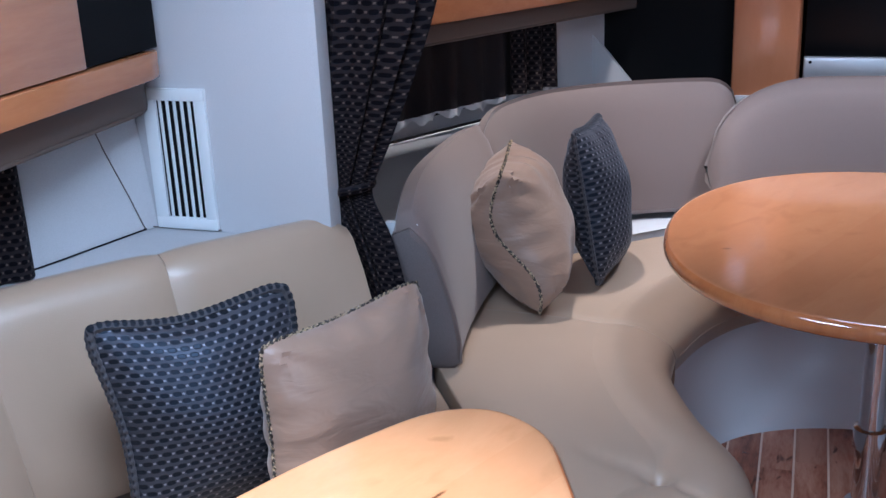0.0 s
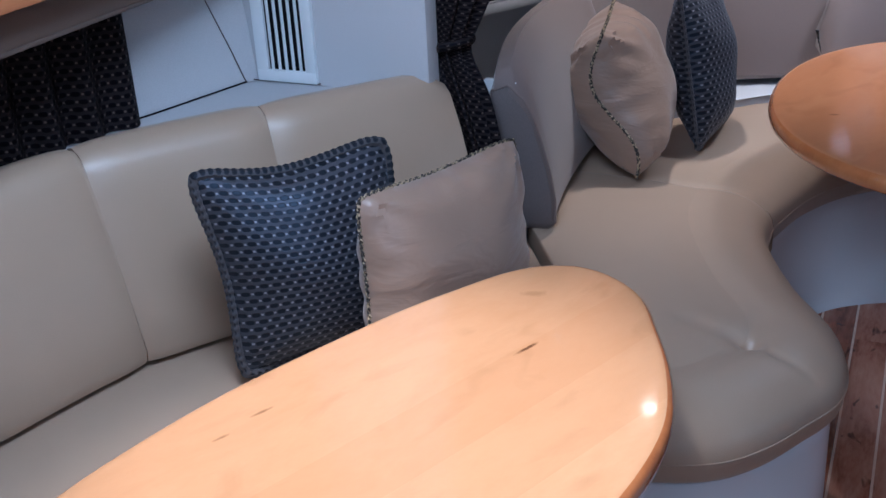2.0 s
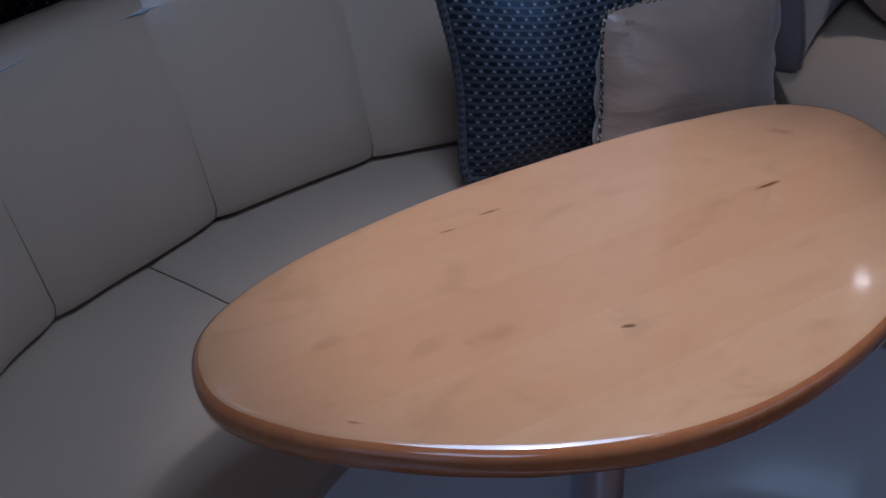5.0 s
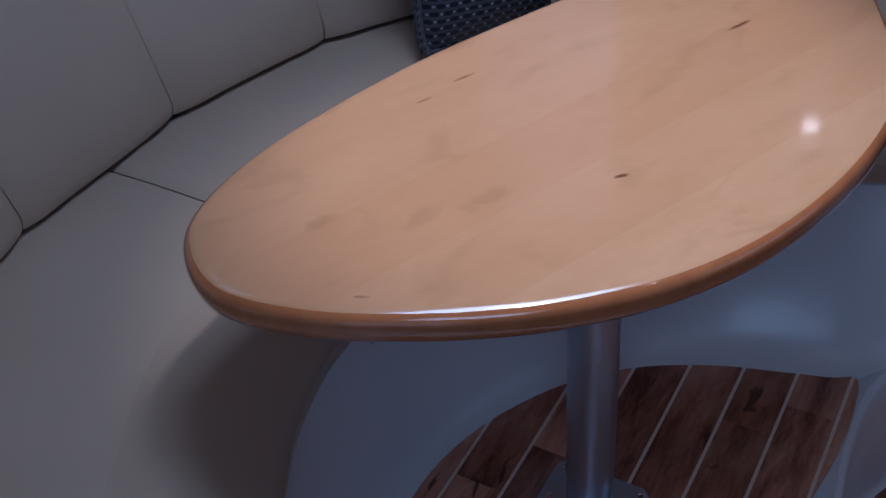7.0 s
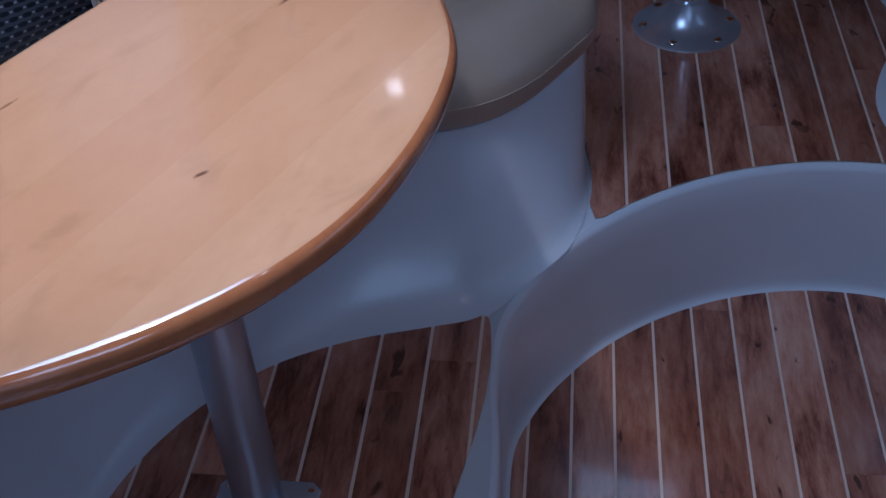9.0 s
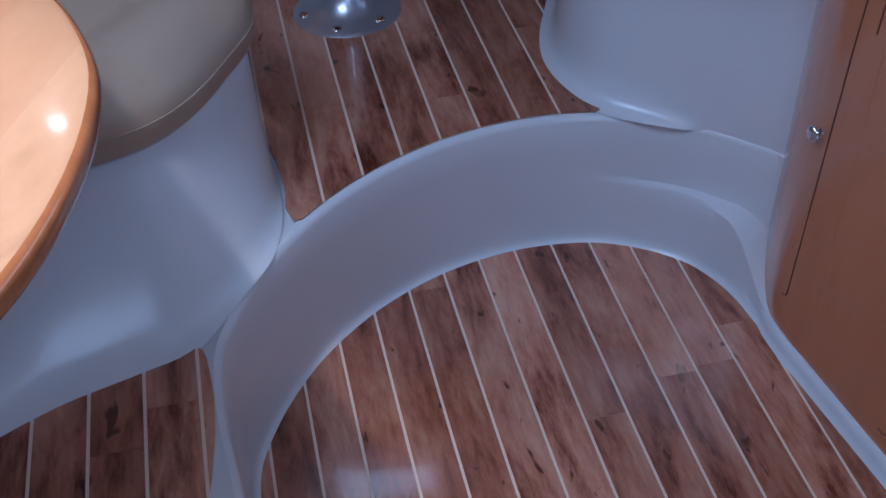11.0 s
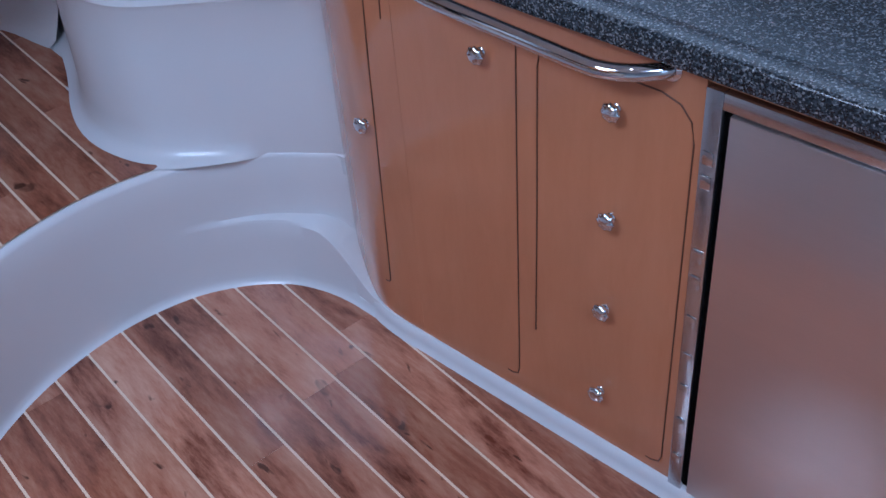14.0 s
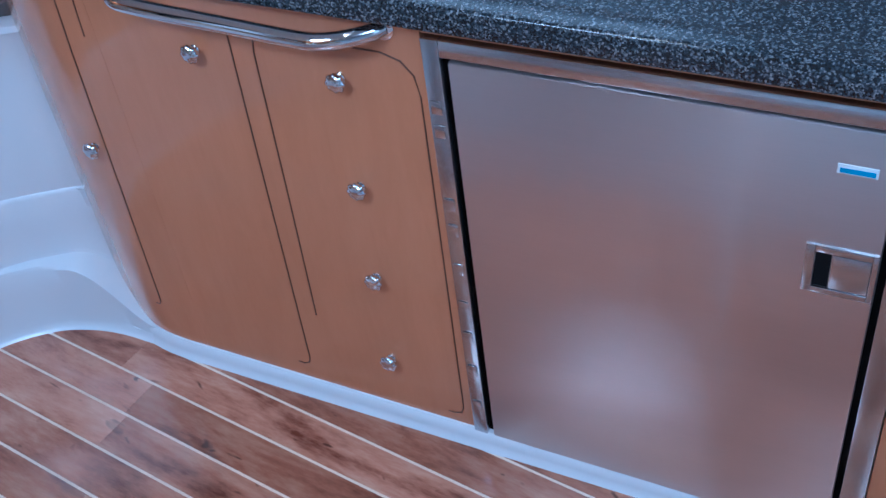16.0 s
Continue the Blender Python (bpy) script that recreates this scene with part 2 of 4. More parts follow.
CHERRY = veneer("varnished_cherry_veneer", (0.56, 0.222, 0.108), (0.50, 0.19, 0.09), 0.2, 0.7, (5.0, 5.0, 1.1), contrast=0.5).m
CHERRY_PALE = veneer("varnished_pale_cherry", (0.44, 0.175, 0.075), (0.34, 0.125, 0.05), 0.2, 0.7, (9.0, 1.1, 9.0), contrast=0.5).m
GROOVE = Mat("dark_groove", (0.13, 0.045, 0.022), 0.6).m


def make_plank():
    k = Mat("dark_teak_plank", (0.2, 0.07, 0.04), 0.3, coat=0.35)
    r = k.random()
    sh = k.node("ShaderNodeCombineXYZ", X=k.math("MULTIPLY", r, 7.0), Y=k.math("MULTIPLY", r, 31.0), Z=0.0)
    add = k.t.nodes.new("ShaderNodeVectorMath")
    add.operation = "ADD"
    k.t.links.new(k.where(scale=(8.0, 1.7, 4.0)), add.inputs[0])
    k.t.links.new(sh.outputs[0], add.inputs[1])
    v = add.outputs[0]
    a = k.noise(v, 1.6, 5.0, 0.6, 0.5)
    f = k.noise(v, 9.0, 4.0, 0.7)
    grain = k.math("ADD", k.math("MULTIPLY", a, 0.7), k.math("MULTIPLY", f, 0.3))
    lo = k.ramp(grain, [(0.36, (0.085, 0.022, 0.012)), (0.5, (0.29, 0.104, 0.060)), (0.64, (0.43, 0.20, 0.125))])
    hi = k.ramp(grain, [(0.36, (0.17, 0.045, 0.024)), (0.5, (0.52, 0.222, 0.140)), (0.64, (0.68, 0.38, 0.265))])
    c = k.mix(r, lo, hi)
    sp = k.noise(k.where(scale=(9.0, 4.0, 4.0)), 3.4, 2.0, 0.5, 0.6)
    c = k.mix(k.ramp(sp, [(0.67, (0, 0, 0)), (0.73, (0.8, 0.8, 0.8))]), c, (0.035, 0.012, 0.008))
    k.put("Base Color", c)
    k.put("Roughness", k.math("ADD", k.math("MULTIPLY", f, 0.16), 0.14))
    k.bump(f, 0.06, 0.001)
    return k.m


PLANK = make_plank()
HOLLY = cloth("pale_holly_strip", (0.80, 0.62, 0.48), 0.4, 200.0)


def make_granite():
    k = Mat("black_flecked_granite", (0.05, 0.05, 0.055), 0.22)
    v = k.where()
    vo = k.node("ShaderNodeTexVoronoi", Vector=v, Scale=380.0)
    vo2 = k.node("ShaderNodeTexVoronoi", Vector=v, Scale=760.0)
    bw = k.t.nodes.new("ShaderNodeSeparateColor")
    k.t.links.new(vo.outputs["Color"], bw.inputs[0])
    c = k.ramp(bw.outputs[0], [(0.30, (0.006, 0.008, 0.011)), (0.54, (0.028, 0.037, 0.047)), (0.76, (0.080, 0.096, 0.115)), (0.95, (0.22, 0.23, 0.245))])
    bw2 = k.t.nodes.new("ShaderNodeSeparateColor")
    k.t.links.new(vo2.outputs["Color"], bw2.inputs[0])
    c = k.mix(k.math("MULTIPLY", k.math("GREATER_THAN", bw2.outputs[1], 0.75), 0.7), c, (0.02, 0.024, 0.03))
    k.put("Base Color", c)
    return k.m


GRANITE = make_granite()
GLASS_DAY = Mat("window_daylight", (0.8, 0.9, 1.0), 0.3).m
GLOW = Mat("lamp_glass", (1, 1, 1), 0.4).m
for _m, _c, _s in ((GLASS_DAY, (0.62, 0.8, 1.0, 1), 0.7), (GLOW, (1.0, 0.86, 0.7, 1), 40.0)):
    _b = _m.node_tree.nodes["Principled BSDF"]
    _b.inputs["Emission Color"].default_value, _b.inputs["Emission Strength"].default_value = _c, _s


# ------------------------------------------------------------------ mesh helpers
def thing(name, label, category, group="", kind=""):
    return tagged(new(name), label, category, group, kind)


def part(name, bm, material, parent=None, label="", smooth=True):
    me = bpy.data.meshes.new(name)
    bmesh.ops.recalc_face_normals(bm, faces=bm.faces[:])
    if smooth:
        for f in bm.faces:
            f.smooth = True
        for e in bm.edges:
            if len(e.link_faces) == 2 and e.calc_face_angle(0) > radians(40):
                e.smooth = False
    bm.to_mesh(me)
    bm.free()
    me.materials.append(material)
    ob = new(name, me)
    if parent:
        ob.parent = parent
    if label:
        ob["label"] = label
    return ob


def spline(pts, n, closed=False):
    """n points along a Catmull-Rom curve through pts, evenly by parameter."""
    p = [Vector(q) for q in pts]
    m = len(p)
    spans = m if closed else m - 1
    out = []
    for i in range(n):
        u = i * spans / (n if closed else n - 1)
        k = min(int(u), spans - 1)
        f = u - k
        if closed:
            a, b, c, d = (p[(k + j) % m] for j in (-1, 0, 1, 2))
        else:
            b, c = p[k], p[k + 1]
            a = p[k - 1] if k else b * 2 - c
            d = p[k + 2] if k + 2 < m else c * 2 - b
        out.append(0.5 * (2 * b + (c - a) * f + (2 * a - 5 * b + 4 * c - d) * f * f + (3 * b - a - 3 * c + d) * f ** 3))
    return out


def normals2(path, closed=False):
    """Unit normals to the left of a plan path."""
    n = len(path)
    out = []
    for i in range(n):
        a = path[(i - 1) % n] if closed or i else path[0]
        b = path[(i + 1) % n] if closed or i < n - 1 else path[-1]
        d = Vector((b[0] - a[0], b[1] - a[1]))
        d.normalize()
        out.append(Vector((-d.y, d.x)))
    return out


def loft(rings, bm=None, closed=False, caps=False, around=False, uv=None):
    """Quads between neighbouring rings of equally many points. closed: each ring is a loop; around: the last ring meets the first."""
    bm = bm or bmesh.new()
    rows = [[bm.verts.new(p) for p in r] for r in rings]
    lay = bm.loops.layers.uv.verify() if uv else None
    nr, nc = len(rows), len(rows[0])
    for i in range(nr if around else nr - 1):
        for j in range(nc if closed else nc - 1):
            k, l = (i + 1) % nr, (j + 1) % nc
            f = bm.faces.new((rows[i][j], rows[i][l], rows[k][l], rows[k][j]))
            if lay:
                for loop, (a, b) in zip(f.loops, ((i, j), (i, j + 1), (i + 1, j + 1), (i + 1, j))):
                    loop[lay].uv = uv(a / max(1, nr - 1), b / max(1, nc - 1))
    if caps:
        for r in (rows[0], rows[-1]):
            bm.faces.new(r)
    return bm


def sweep(path, profile, bm=None, closed=False, caps=False, normal=None):
    """Sweeps a profile of (offset to the left, z) along a plan path. profile may be a function of the index."""
    ns = normal or normals2(path)
    rings = []
    for i, (p, n) in enumerate(zip(path, ns)):
        pr = profile(i) if callable(profile) else profile
        rings.append([(p[0] + n.x * u, p[1] + n.y * u, z) for u, z in pr])
    return loft(rings, bm, closed, caps)


def tube(path, r, seg=10, bm=None, closed=False, uv=None):
    pts = [Vector(p) for p in path]
    n = len(pts)
    rings, up = [], Vector((0.13, 0.27, 0.95)).normalized()
    for i, p in enumerate(pts):
        a = pts[(i - 1) % n] if closed or i else pts[0]
        b = pts[(i + 1) % n] if closed or i < n - 1 else pts[-1]
        t = (b - a).normalized()
        x = t.cross(up)
        if x.length < 0.05:
            x = t.cross(Vector((1, 0, 0)))
        x.normalize()
        y = t.cross(x)
        rr = r(i / max(1, n - 1)) if callable(r) else r
        rings.append([p + (x * math.cos(q) + y * math.sin(q)) * rr for q in (2 * math.pi * j / seg for j in range(seg))])
    return loft(rings, bm, True, not closed, closed, uv)


def lathe(profile, seg=24, bm=None, m=None):
    """Turns (radius, height) about z, then moves by m."""
    rings = []
    for r, z in profile:
        rings.append([(m or Matrix()) @ Vector((r * math.cos(q), r * math.sin(q), z)) for q in (2 * math.pi * j / seg for j in range(seg))])
    return loft(rings, bm, True, True)


def slab(poly, z0, z1, bevel=0.0, bm=None, m=None, segs=2):
    """A prism over a plan polygon."""
    b = bmesh.new()
    lo = [b.verts.new((x, y, z0)) for x, y in poly]
    hi = [b.verts.new((x, y, z1)) for x, y in poly]
    b.faces.new(lo[::-1])
    b.faces.new(hi)
    for i in range(len(poly)):
        j = (i + 1) % len(poly)
        b.faces.new((lo[i], lo[j], hi[j], hi[i]))
    if bevel:
        bmesh.ops.bevel(b, geom=b.edges[:], offset=bevel, segments=segs, affect="EDGES", profile=0.5)
    if m:
        bmesh.ops.transform(b, matrix=m, verts=b.verts[:])
    if bm is None:
        return b
    me = bpy.data.meshes.new("tmp")
    b.to_mesh(me)
    b.free()
    bm.from_mesh(me)
    bpy.data.meshes.remove(me)
    return bm


def box(x0, x1, y0, y1, z0, z1, bevel=0.0, bm=None, m=None, segs=2):
    return slab([(x0, y0), (x1, y0), (x1, y1), (x0, y1)], z0, z1, bevel, bm, m, segs)


def clip_x(poly, x, keep_right):
    out = []
    for i in range(len(poly)):
        a, b = poly[i - 1], poly[i]
        ia, ib = (a[0] >= x) == keep_right, (b[0] >= x) == keep_right
        if ia != ib:
            f = (x - a[0]) / (b[0] - a[0])
            out.append((x, a[1] + f * (b[1] - a[1])))
        if ib:
            out.append(b)
    return out


def clip_y(poly, y, keep_up):
    return [(b, a) for a, b in clip_x([(q, p) for p, q in poly], y, keep_up)]


# ------------------------------------------------------------------ plan
DECK = 0.33            # raised sole under the seats and tables
SEAT = 0.74            # top of the seat cushions
TABLE = 0.99
# foot of the moulded seat base, and the top edge of that base under the cushions, from aft to forward
FOOT = [(-0.45, 0.20), (-0.51, 0.38), (-0.57, 0.53), (-0.62, 0.66), (-0.637, 0.78), (-0.632, 0.89), (-0.60, 1.00), (-0.53, 1.12), (-0.43, 1.22), (-0.30, 1.29),
        (-0.17, 1.33), (-0.08, 1.365), (0.0, 1.47), (0.07, 1.58), (0.10, 1.74), (0.07, 1.93), (-0.02, 2.12), (-0.10, 2.34), (-0.11, 2.50), (-0.05, 2.66),
        (0.05, 2.78), (0.22, 2.86), (0.42, 2.88), (0.62, 2.82), (0.78, 2.66), (0.84, 2.45)]
BROW = [(-0.49, 0.20), (-0.56, 0.36), (-0.63, 0.50), (-0.69, 0.62), (-0.725, 0.75), (-0.73, 0.88), (-0.69, 1.05), (-0.60, 1.22), (-0.48, 1.36), (-0.34, 1.46),
        (-0.18, 1.515), (-0.10, 1.545), (-0.03, 1.605), (0.03, 1.70), (0.085, 1.82), (0.065, 1.97), (-0.04, 2.15), (-0.13, 2.37), (-0.14, 2.54), (-0.07, 2.74),
        (0.06, 2.92), (0.26, 3.02), (0.48, 3.03), (0.70, 2.93), (0.86, 2.72), (0.92, 2.45)]
# top edge of the sunken well
RIM = [(-0.06, -1.2), (-0.05, -0.4), (-0.04, 0.4), (-0.03, 0.8), (-0.03, 1.05), (-0.043, 1.2), (-0.039, 1.325), (-0.008, 1.415), (0.05, 1.515), (0.138, 1.62),
       (0.265, 1.72), (0.42, 1.793), (0.59, 1.826), (0.75, 1.812), (0.865, 1.762), (0.948, 1.692), (0.990, 1.622), (1.013, 1.55), (1.024, 1.47), (1.036, 1.36)]
G0, GD, GN = Vector((1.0, 1.575)), Vector((0.13, -1.0)).normalized(), Vector((-1.0, -0.13)).normalized()


def gal(s, w, z):
    """A place by the galley front: s aft along it from its forward end, w out towards the room, z up."""
    p = G0 + GD * s + GN * w
    return Vector((p.x, p.y, z))


GM = Matrix(((GD.x, GN.x, 0, G0.x), (GD.y, GN.y, 0, G0.y), (0, 0, 1, 0), (0, 0, 0, 1)))   # (s, w, z) to the world
# ------------------------------------------------------------------ setting
def structure(name, label, category):
    return thing(name, label, category, kind="structure")


shell = structure("wall_hull", "white lined hull sides and bulkheads of the cabin", "wall")
ceil = part("ceiling", box(-1.85, 1.85, -1.6, 4.3, 2.2, 2.26), LINER)
tagged(ceil, "plain white lined cabin ceiling", "ceiling", kind="structure")
part("hull_side", box(-1.85, -1.80, -1.6, 4.3, -0.1, 2.2), LINER, shell)
part("hull_side", box(1.80, 1.85, -1.6, 4.3, -0.1, 2.2), LINER, shell)
part("forward_bulkhead", box(-1.8, 1.8, 4.25, 4.3, -0.1, 2.2), LINER, shell)
_aft = bmesh.new()
for _b in ((-1.8, -0.25, -0.1, 2.2), (0.75, 1.8, -0.1, 2.2), (-0.25, 0.75, -0.1, 1.05), (-0.25, 0.75, 2.05, 2.2)):
    box(_b[0], _b[1], -1.6, -1.52, _b[2], _b[3], 0, _aft)
part("aft_bulkhead", _aft, LINER, shell)

# sunken well, its riser and the raised deck: one white moulding
moulding = structure("floor_moulding", "glossy white fibreglass sole moulding with a curved step", "moulding")
rim = spline([(*p, 0) for p in RIM], 110)
rim_n = normals2(rim)


MERGE = next(i for i, p in enumerate(rim) if p.x > 0.872)


def ease(q):
    q = max(0.0, min(1.0, q))
    return q * q * (3 - 2 * q)


def ledge(i):
    """How far the upper riser stands back behind its foot near the galley."""
    p = rim[i]
    return 0.028 * ease((i - MERGE + 7) / 17.0) + (0.05 * ease((1.68 - p.y) / 0.16) if p.x > 0.8 else 0.0)


def riser_profile(i):
    w = ledge(i)
    k = (1 - 0.75 * ease((1.63 - rim[i].y) / 0.17)) if rim[i].x > 0.8 else 1.0   # the foot runs down into the galley sill
    top = [(0.10, DECK - 0.004), (0.022, DECK - 0.002), (0.010, DECK + 0.001), (0.002, DECK - 0.004), (-0.002, DECK - 0.014), (-0.003, 0.25), (-0.004, 0.186 * k)]
    mid = [(w * 0.93 - 0.0042, 0.176 * k), (w * 0.2 - 0.0045, 0.171 * k), (-0.005, 0.163 * k)]
    low = [(-0.0055, 0.12 * k), (-0.007, 0.04 * k + 0.012 * (1 - k)), (-0.009, 0.024), (-0.012, 0.013), (-0.017, 0.008), (-0.026, 0.002)]
    return [(u + w, z) for u, z in top] + mid + low


part("riser", sweep(rim, riser_profile), WHITE, moulding)
_bm = bmesh.new()
_deck = [(p.x + n.x * 0.06, p.y + n.y * 0.06) for p, n in zip(rim, rim_n)]
slab(_deck[:-1] + [(1.1, 1.60), (1.8, 1.5), (1.8, 4.25), (-1.8, 4.25), (-1.8, -1.2)], DECK - 0.05, DECK - 0.006, 0, _bm)
part("deck", _bm, WHITE, moulding)
part("well_pan", box(-0.2, 1.8, -1.55, 2.1, -0.06, -0.004), WHITE, moulding)

foot = spline([(*p, 0) for p in FOOT], 120)
brow = spline([(*p, 0) for p in BROW], 120)
_rings = []
for f, b in zip(foot, brow):
    out = (f - b)
    o = out.normalized() if out.length > 0.01 else Vector((0, 0, 0))
    ring = [f + o * 0.022 + Vector((0, 0, DECK + 0.002)), f + o * 0.006 + Vector((0, 0, DECK + 0.006))]
    for k, (q, z) in enumerate(((0.10, 0.345), (0.24, 0.37), (0.44, 0.41), (0.64, 0.46), (0.82, 0.52), (0.94, 0.57), (1.0, 0.60), (1.06, 0.605))):
        ring.append(f.lerp(b, q) + Vector((0, 0, z)))
    _rings.append(ring)
part("seat_base", loft(_rings), WHITE, moulding)

# starboard moulding beside the galley
COLUMN = [(0.95, 2.75), (0.90, 2.5), (0.84, 2.30), (0.775, 2.14), (0.752, 2.03), (0.765, 1.93), (0.805, 1.85)]
COLUMN += [(rim[i].x + rim_n[i].x * (ledge(i) + e), rim[i].y + rim_n[i].y * (ledge(i) + e)) for i, e in ((MERGE + 1, 0.010), (MERGE + 4, 0.004), (MERGE + 7, 0.003), (MERGE + 10, 0.003), (MERGE + 13, 0.003), (MERGE + 16, 0.003))]
col = spline([(*p, 0) for p in COLUMN], 80)


def column_profile(i):
    k = ease((56 - i) / 18.0)
    return [(-0.05 * k, DECK + 0.002 - 0.014 * (1 - k)), (-0.036 * k, DECK + 0.004), (-0.018 * k, DECK + 0.012), (-0.006 * k, DECK + 0.03), (-0.001, DECK + 0.07), (0.002, 0.46), (0.004, 0.56), (0.006, 0.655), (0.0, 0.668),
            (0.004, 0.678), (0.02, 0.682), (0.045, 0.678), (0.05, 0.60)]


part("locker_side", sweep(col, lambda i: [(-u, z) for u, z in [(-a, b) for a, b in column_profile(i)]], normal=[n for n in normals2(col)]), WHITE, moulding)
# the galley front: straight, with its forward end turning in behind the white moulding
END = [(-0.10, -0.17), (-0.06, -0.115), (-0.02, -0.080), (0.02, -0.052), (0.06, -0.031), (0.105, -0.014), (0.15, -0.004), (0.20, 0.0), (0.25, 0.0)]
_end = spline([(*p, 0) for p in END], 40)
_sill = [gal(p.x, p.y, 0) for p in _end[14:]] + [gal(s, 0, 0) for s in (0.5, 0.9, 1.4, 1.9, 2.6)]
part("galley_sill", sweep([(p.x, p.y) for p in _sill], [(0.004, 0.042), (-0.004, 0.041), (-0.010, 0.034), (-0.012, 0.022), (-0.015, 0.012), (-0.024, 0.002)]), WHITE, moulding)


# teak and holly soles: every plank a piece, pale strips between
def sole(name, label, poly, z, x0, x1, seed, joints, PITCH):
    floor = structure(name, label, "floor")
    rnd = random.Random(seed)
    strips = bmesh.new()
    slab(poly, z - 0.012, z - 0.0008, 0, strips)
    part("holly_strip", strips, HOLLY, floor, "pale holly strips between the planks")
    x = x0
    while x < x1:
        band = clip_x(clip_x(poly, x + 0.0028, True), x + PITCH - 0.0028, False)
        if len(band) > 2:
            ys = [p[1] for p in band]
            cuts = [min(ys) - 1]
            y = min(ys) - rnd.random() * joints
            while y < max(ys):
                y += joints * rnd.uniform(0.7, 1.3)
                cuts.append(y)
            for a, b in zip(cuts, cuts[1:]):
                piece = clip_y(clip_y(band, a + 0.0004, True), b - 0.0004, False)
                piece = [p for i, p in enumerate(piece) if (Vector(p) - Vector(piece[i - 1])).length > 0.0015]
                if len(piece) > 2 and max(p[1] for p in piece) - min(p[1] for p in piece) > 0.004:
                    part("plank", slab(piece, z - 0.008, z), PLANK, floor, smooth=False)
        x += PITCH


def inset(path, d):
    return [(p.x + n.x * d, p.y + n.y * d) for p, n in zip(path, normals2(path))]


# ------------------------------------------------------------------ seats
def tucked(p, tucks):
    """Pulls a point of a cushion down into the creases that run between pairs of plan points."""
    for (ax, ay), (bx, by), deep, wide in tucks:
        d = Vector((bx - ax, by - ay))
        q = max(0.0, min(1.0, ((p.x - ax) * d.x + (p.y - ay) * d.y) / d.length_squared))
        gap = math.hypot(p.x - ax - d.x * q, p.y - ay - d.y * q)
        p = p - Vector((0, 0, deep * (1 - 0.75 * q) * math.exp(-(gap / wide) ** 2)))
    return p


def seat_cushion(name, label, front, back, n, cuts=(), tucks=()):
    """A seat cushion between a front path and a back path: a flat padded top and a rolled front bolster."""
    seat = thing(name, label, "seat cushion", "built-in seat cushions")
    f, b = spline([(*p, 0) for p in front], n), spline([(*p, 0) for p in back], n)
    ns = normals2(f)
    z = SEAT
    top, roll = [], []
    shape = spline([(u, h, 0) for u, h in ((0.165, -0.0015), (0.14, 0.0), (0.105, 0.0015), (0.07, -0.003), (0.038, -0.0125), (0.010, -0.029), (-0.012, -0.052), (-0.022, -0.08), (-0.021, -0.102), (-0.012, -0.128), (0.02, -0.14))], 40)
    for i in range(n):
        e = min(i, n - 1 - i)
        dip = (0.006, 0.0015, 0.0003)[e] if e < 3 else 0.0
        N = Vector((ns[i].x, ns[i].y, 0)).lerp((b[i] - f[i]).normalized(), ease((12 - e) / 12.0)).normalized()
        seam = f[i] + N * 0.165
        d = b[i] - seam
        line = [seam + d * (k / 24.0) * 0.97 + Vector((0, 0, z - 0.0015 + 0.005 * math.sin(k / 24.0 * math.pi) - dip)) for k in range(25)]
        top.append([tucked(q, tucks) for q in line] + [b[i] + Vector((0, 0, z - 0.02)), b[i] + Vector((0, 0, z - 0.12))])
        roll.append([tucked(f[i] + N * q.x + Vector((0, 0, z + q.y - (dip if q.y > -0.04 else 0))), tucks) for q in shape])
    for rows in (top, roll):
        rows.insert(0, [p - Vector((0, 0, 0.05)) for p in rows[0]])
        rows.append([p - Vector((0, 0, 0.05)) for p in rows[-1]])
    part("seat_top", loft(top), LEATHER, seat)
    part("front_bolster", loft(roll), LEATHER, seat, "rolled leather front edge")
    for q in cuts:
        i = int(q * (n - 1))
        N = Vector((ns[i].x, ns[i].y, 0))
        pts = [f[i] + N * u + Vector((0, 0, h)) for u, h in ((0.07, z - 0.003), (0.038, z - 0.0125), (0.010, z - 0.029), (-0.012, z - 0.052), (-0.0222, z - 0.08))]
        part("bolster_seam", tube(spline(pts, 20), 0.0012, 5), LEATHER, seat)
    welt = [f[i] + Vector((ns[i].x * -0.0225, ns[i].y * -0.0225, z - 0.083)) for i in range(2, n - 2)]
    part("welt", tube(welt, 0.0016, 5), LEATHER, seat)
    return seat


seat_cushion("seat_cushion", "tan leather dinette seat cushion with a rolled front", BROW[0:5] + [(-0.73, 0.8775)],
             [(-0.62, 0.10), (-0.90, 0.22), (-1.10, 0.42), (-1.20, 0.58), (-1.235, 0.72), (-1.235, 0.8925)], 90)
seat_cushion("seat_cushion", "long tan leather dinette seat cushion along the backrest", [(-0.73, 0.8805)] + BROW[6:10] + [(-0.23, 1.50)],
             [(-1.235, 0.8955), (-1.21, 1.12), (-1.14, 1.40), (-1.0, 1.58), (-0.84, 1.82), (-0.655, 2.185)], 110)
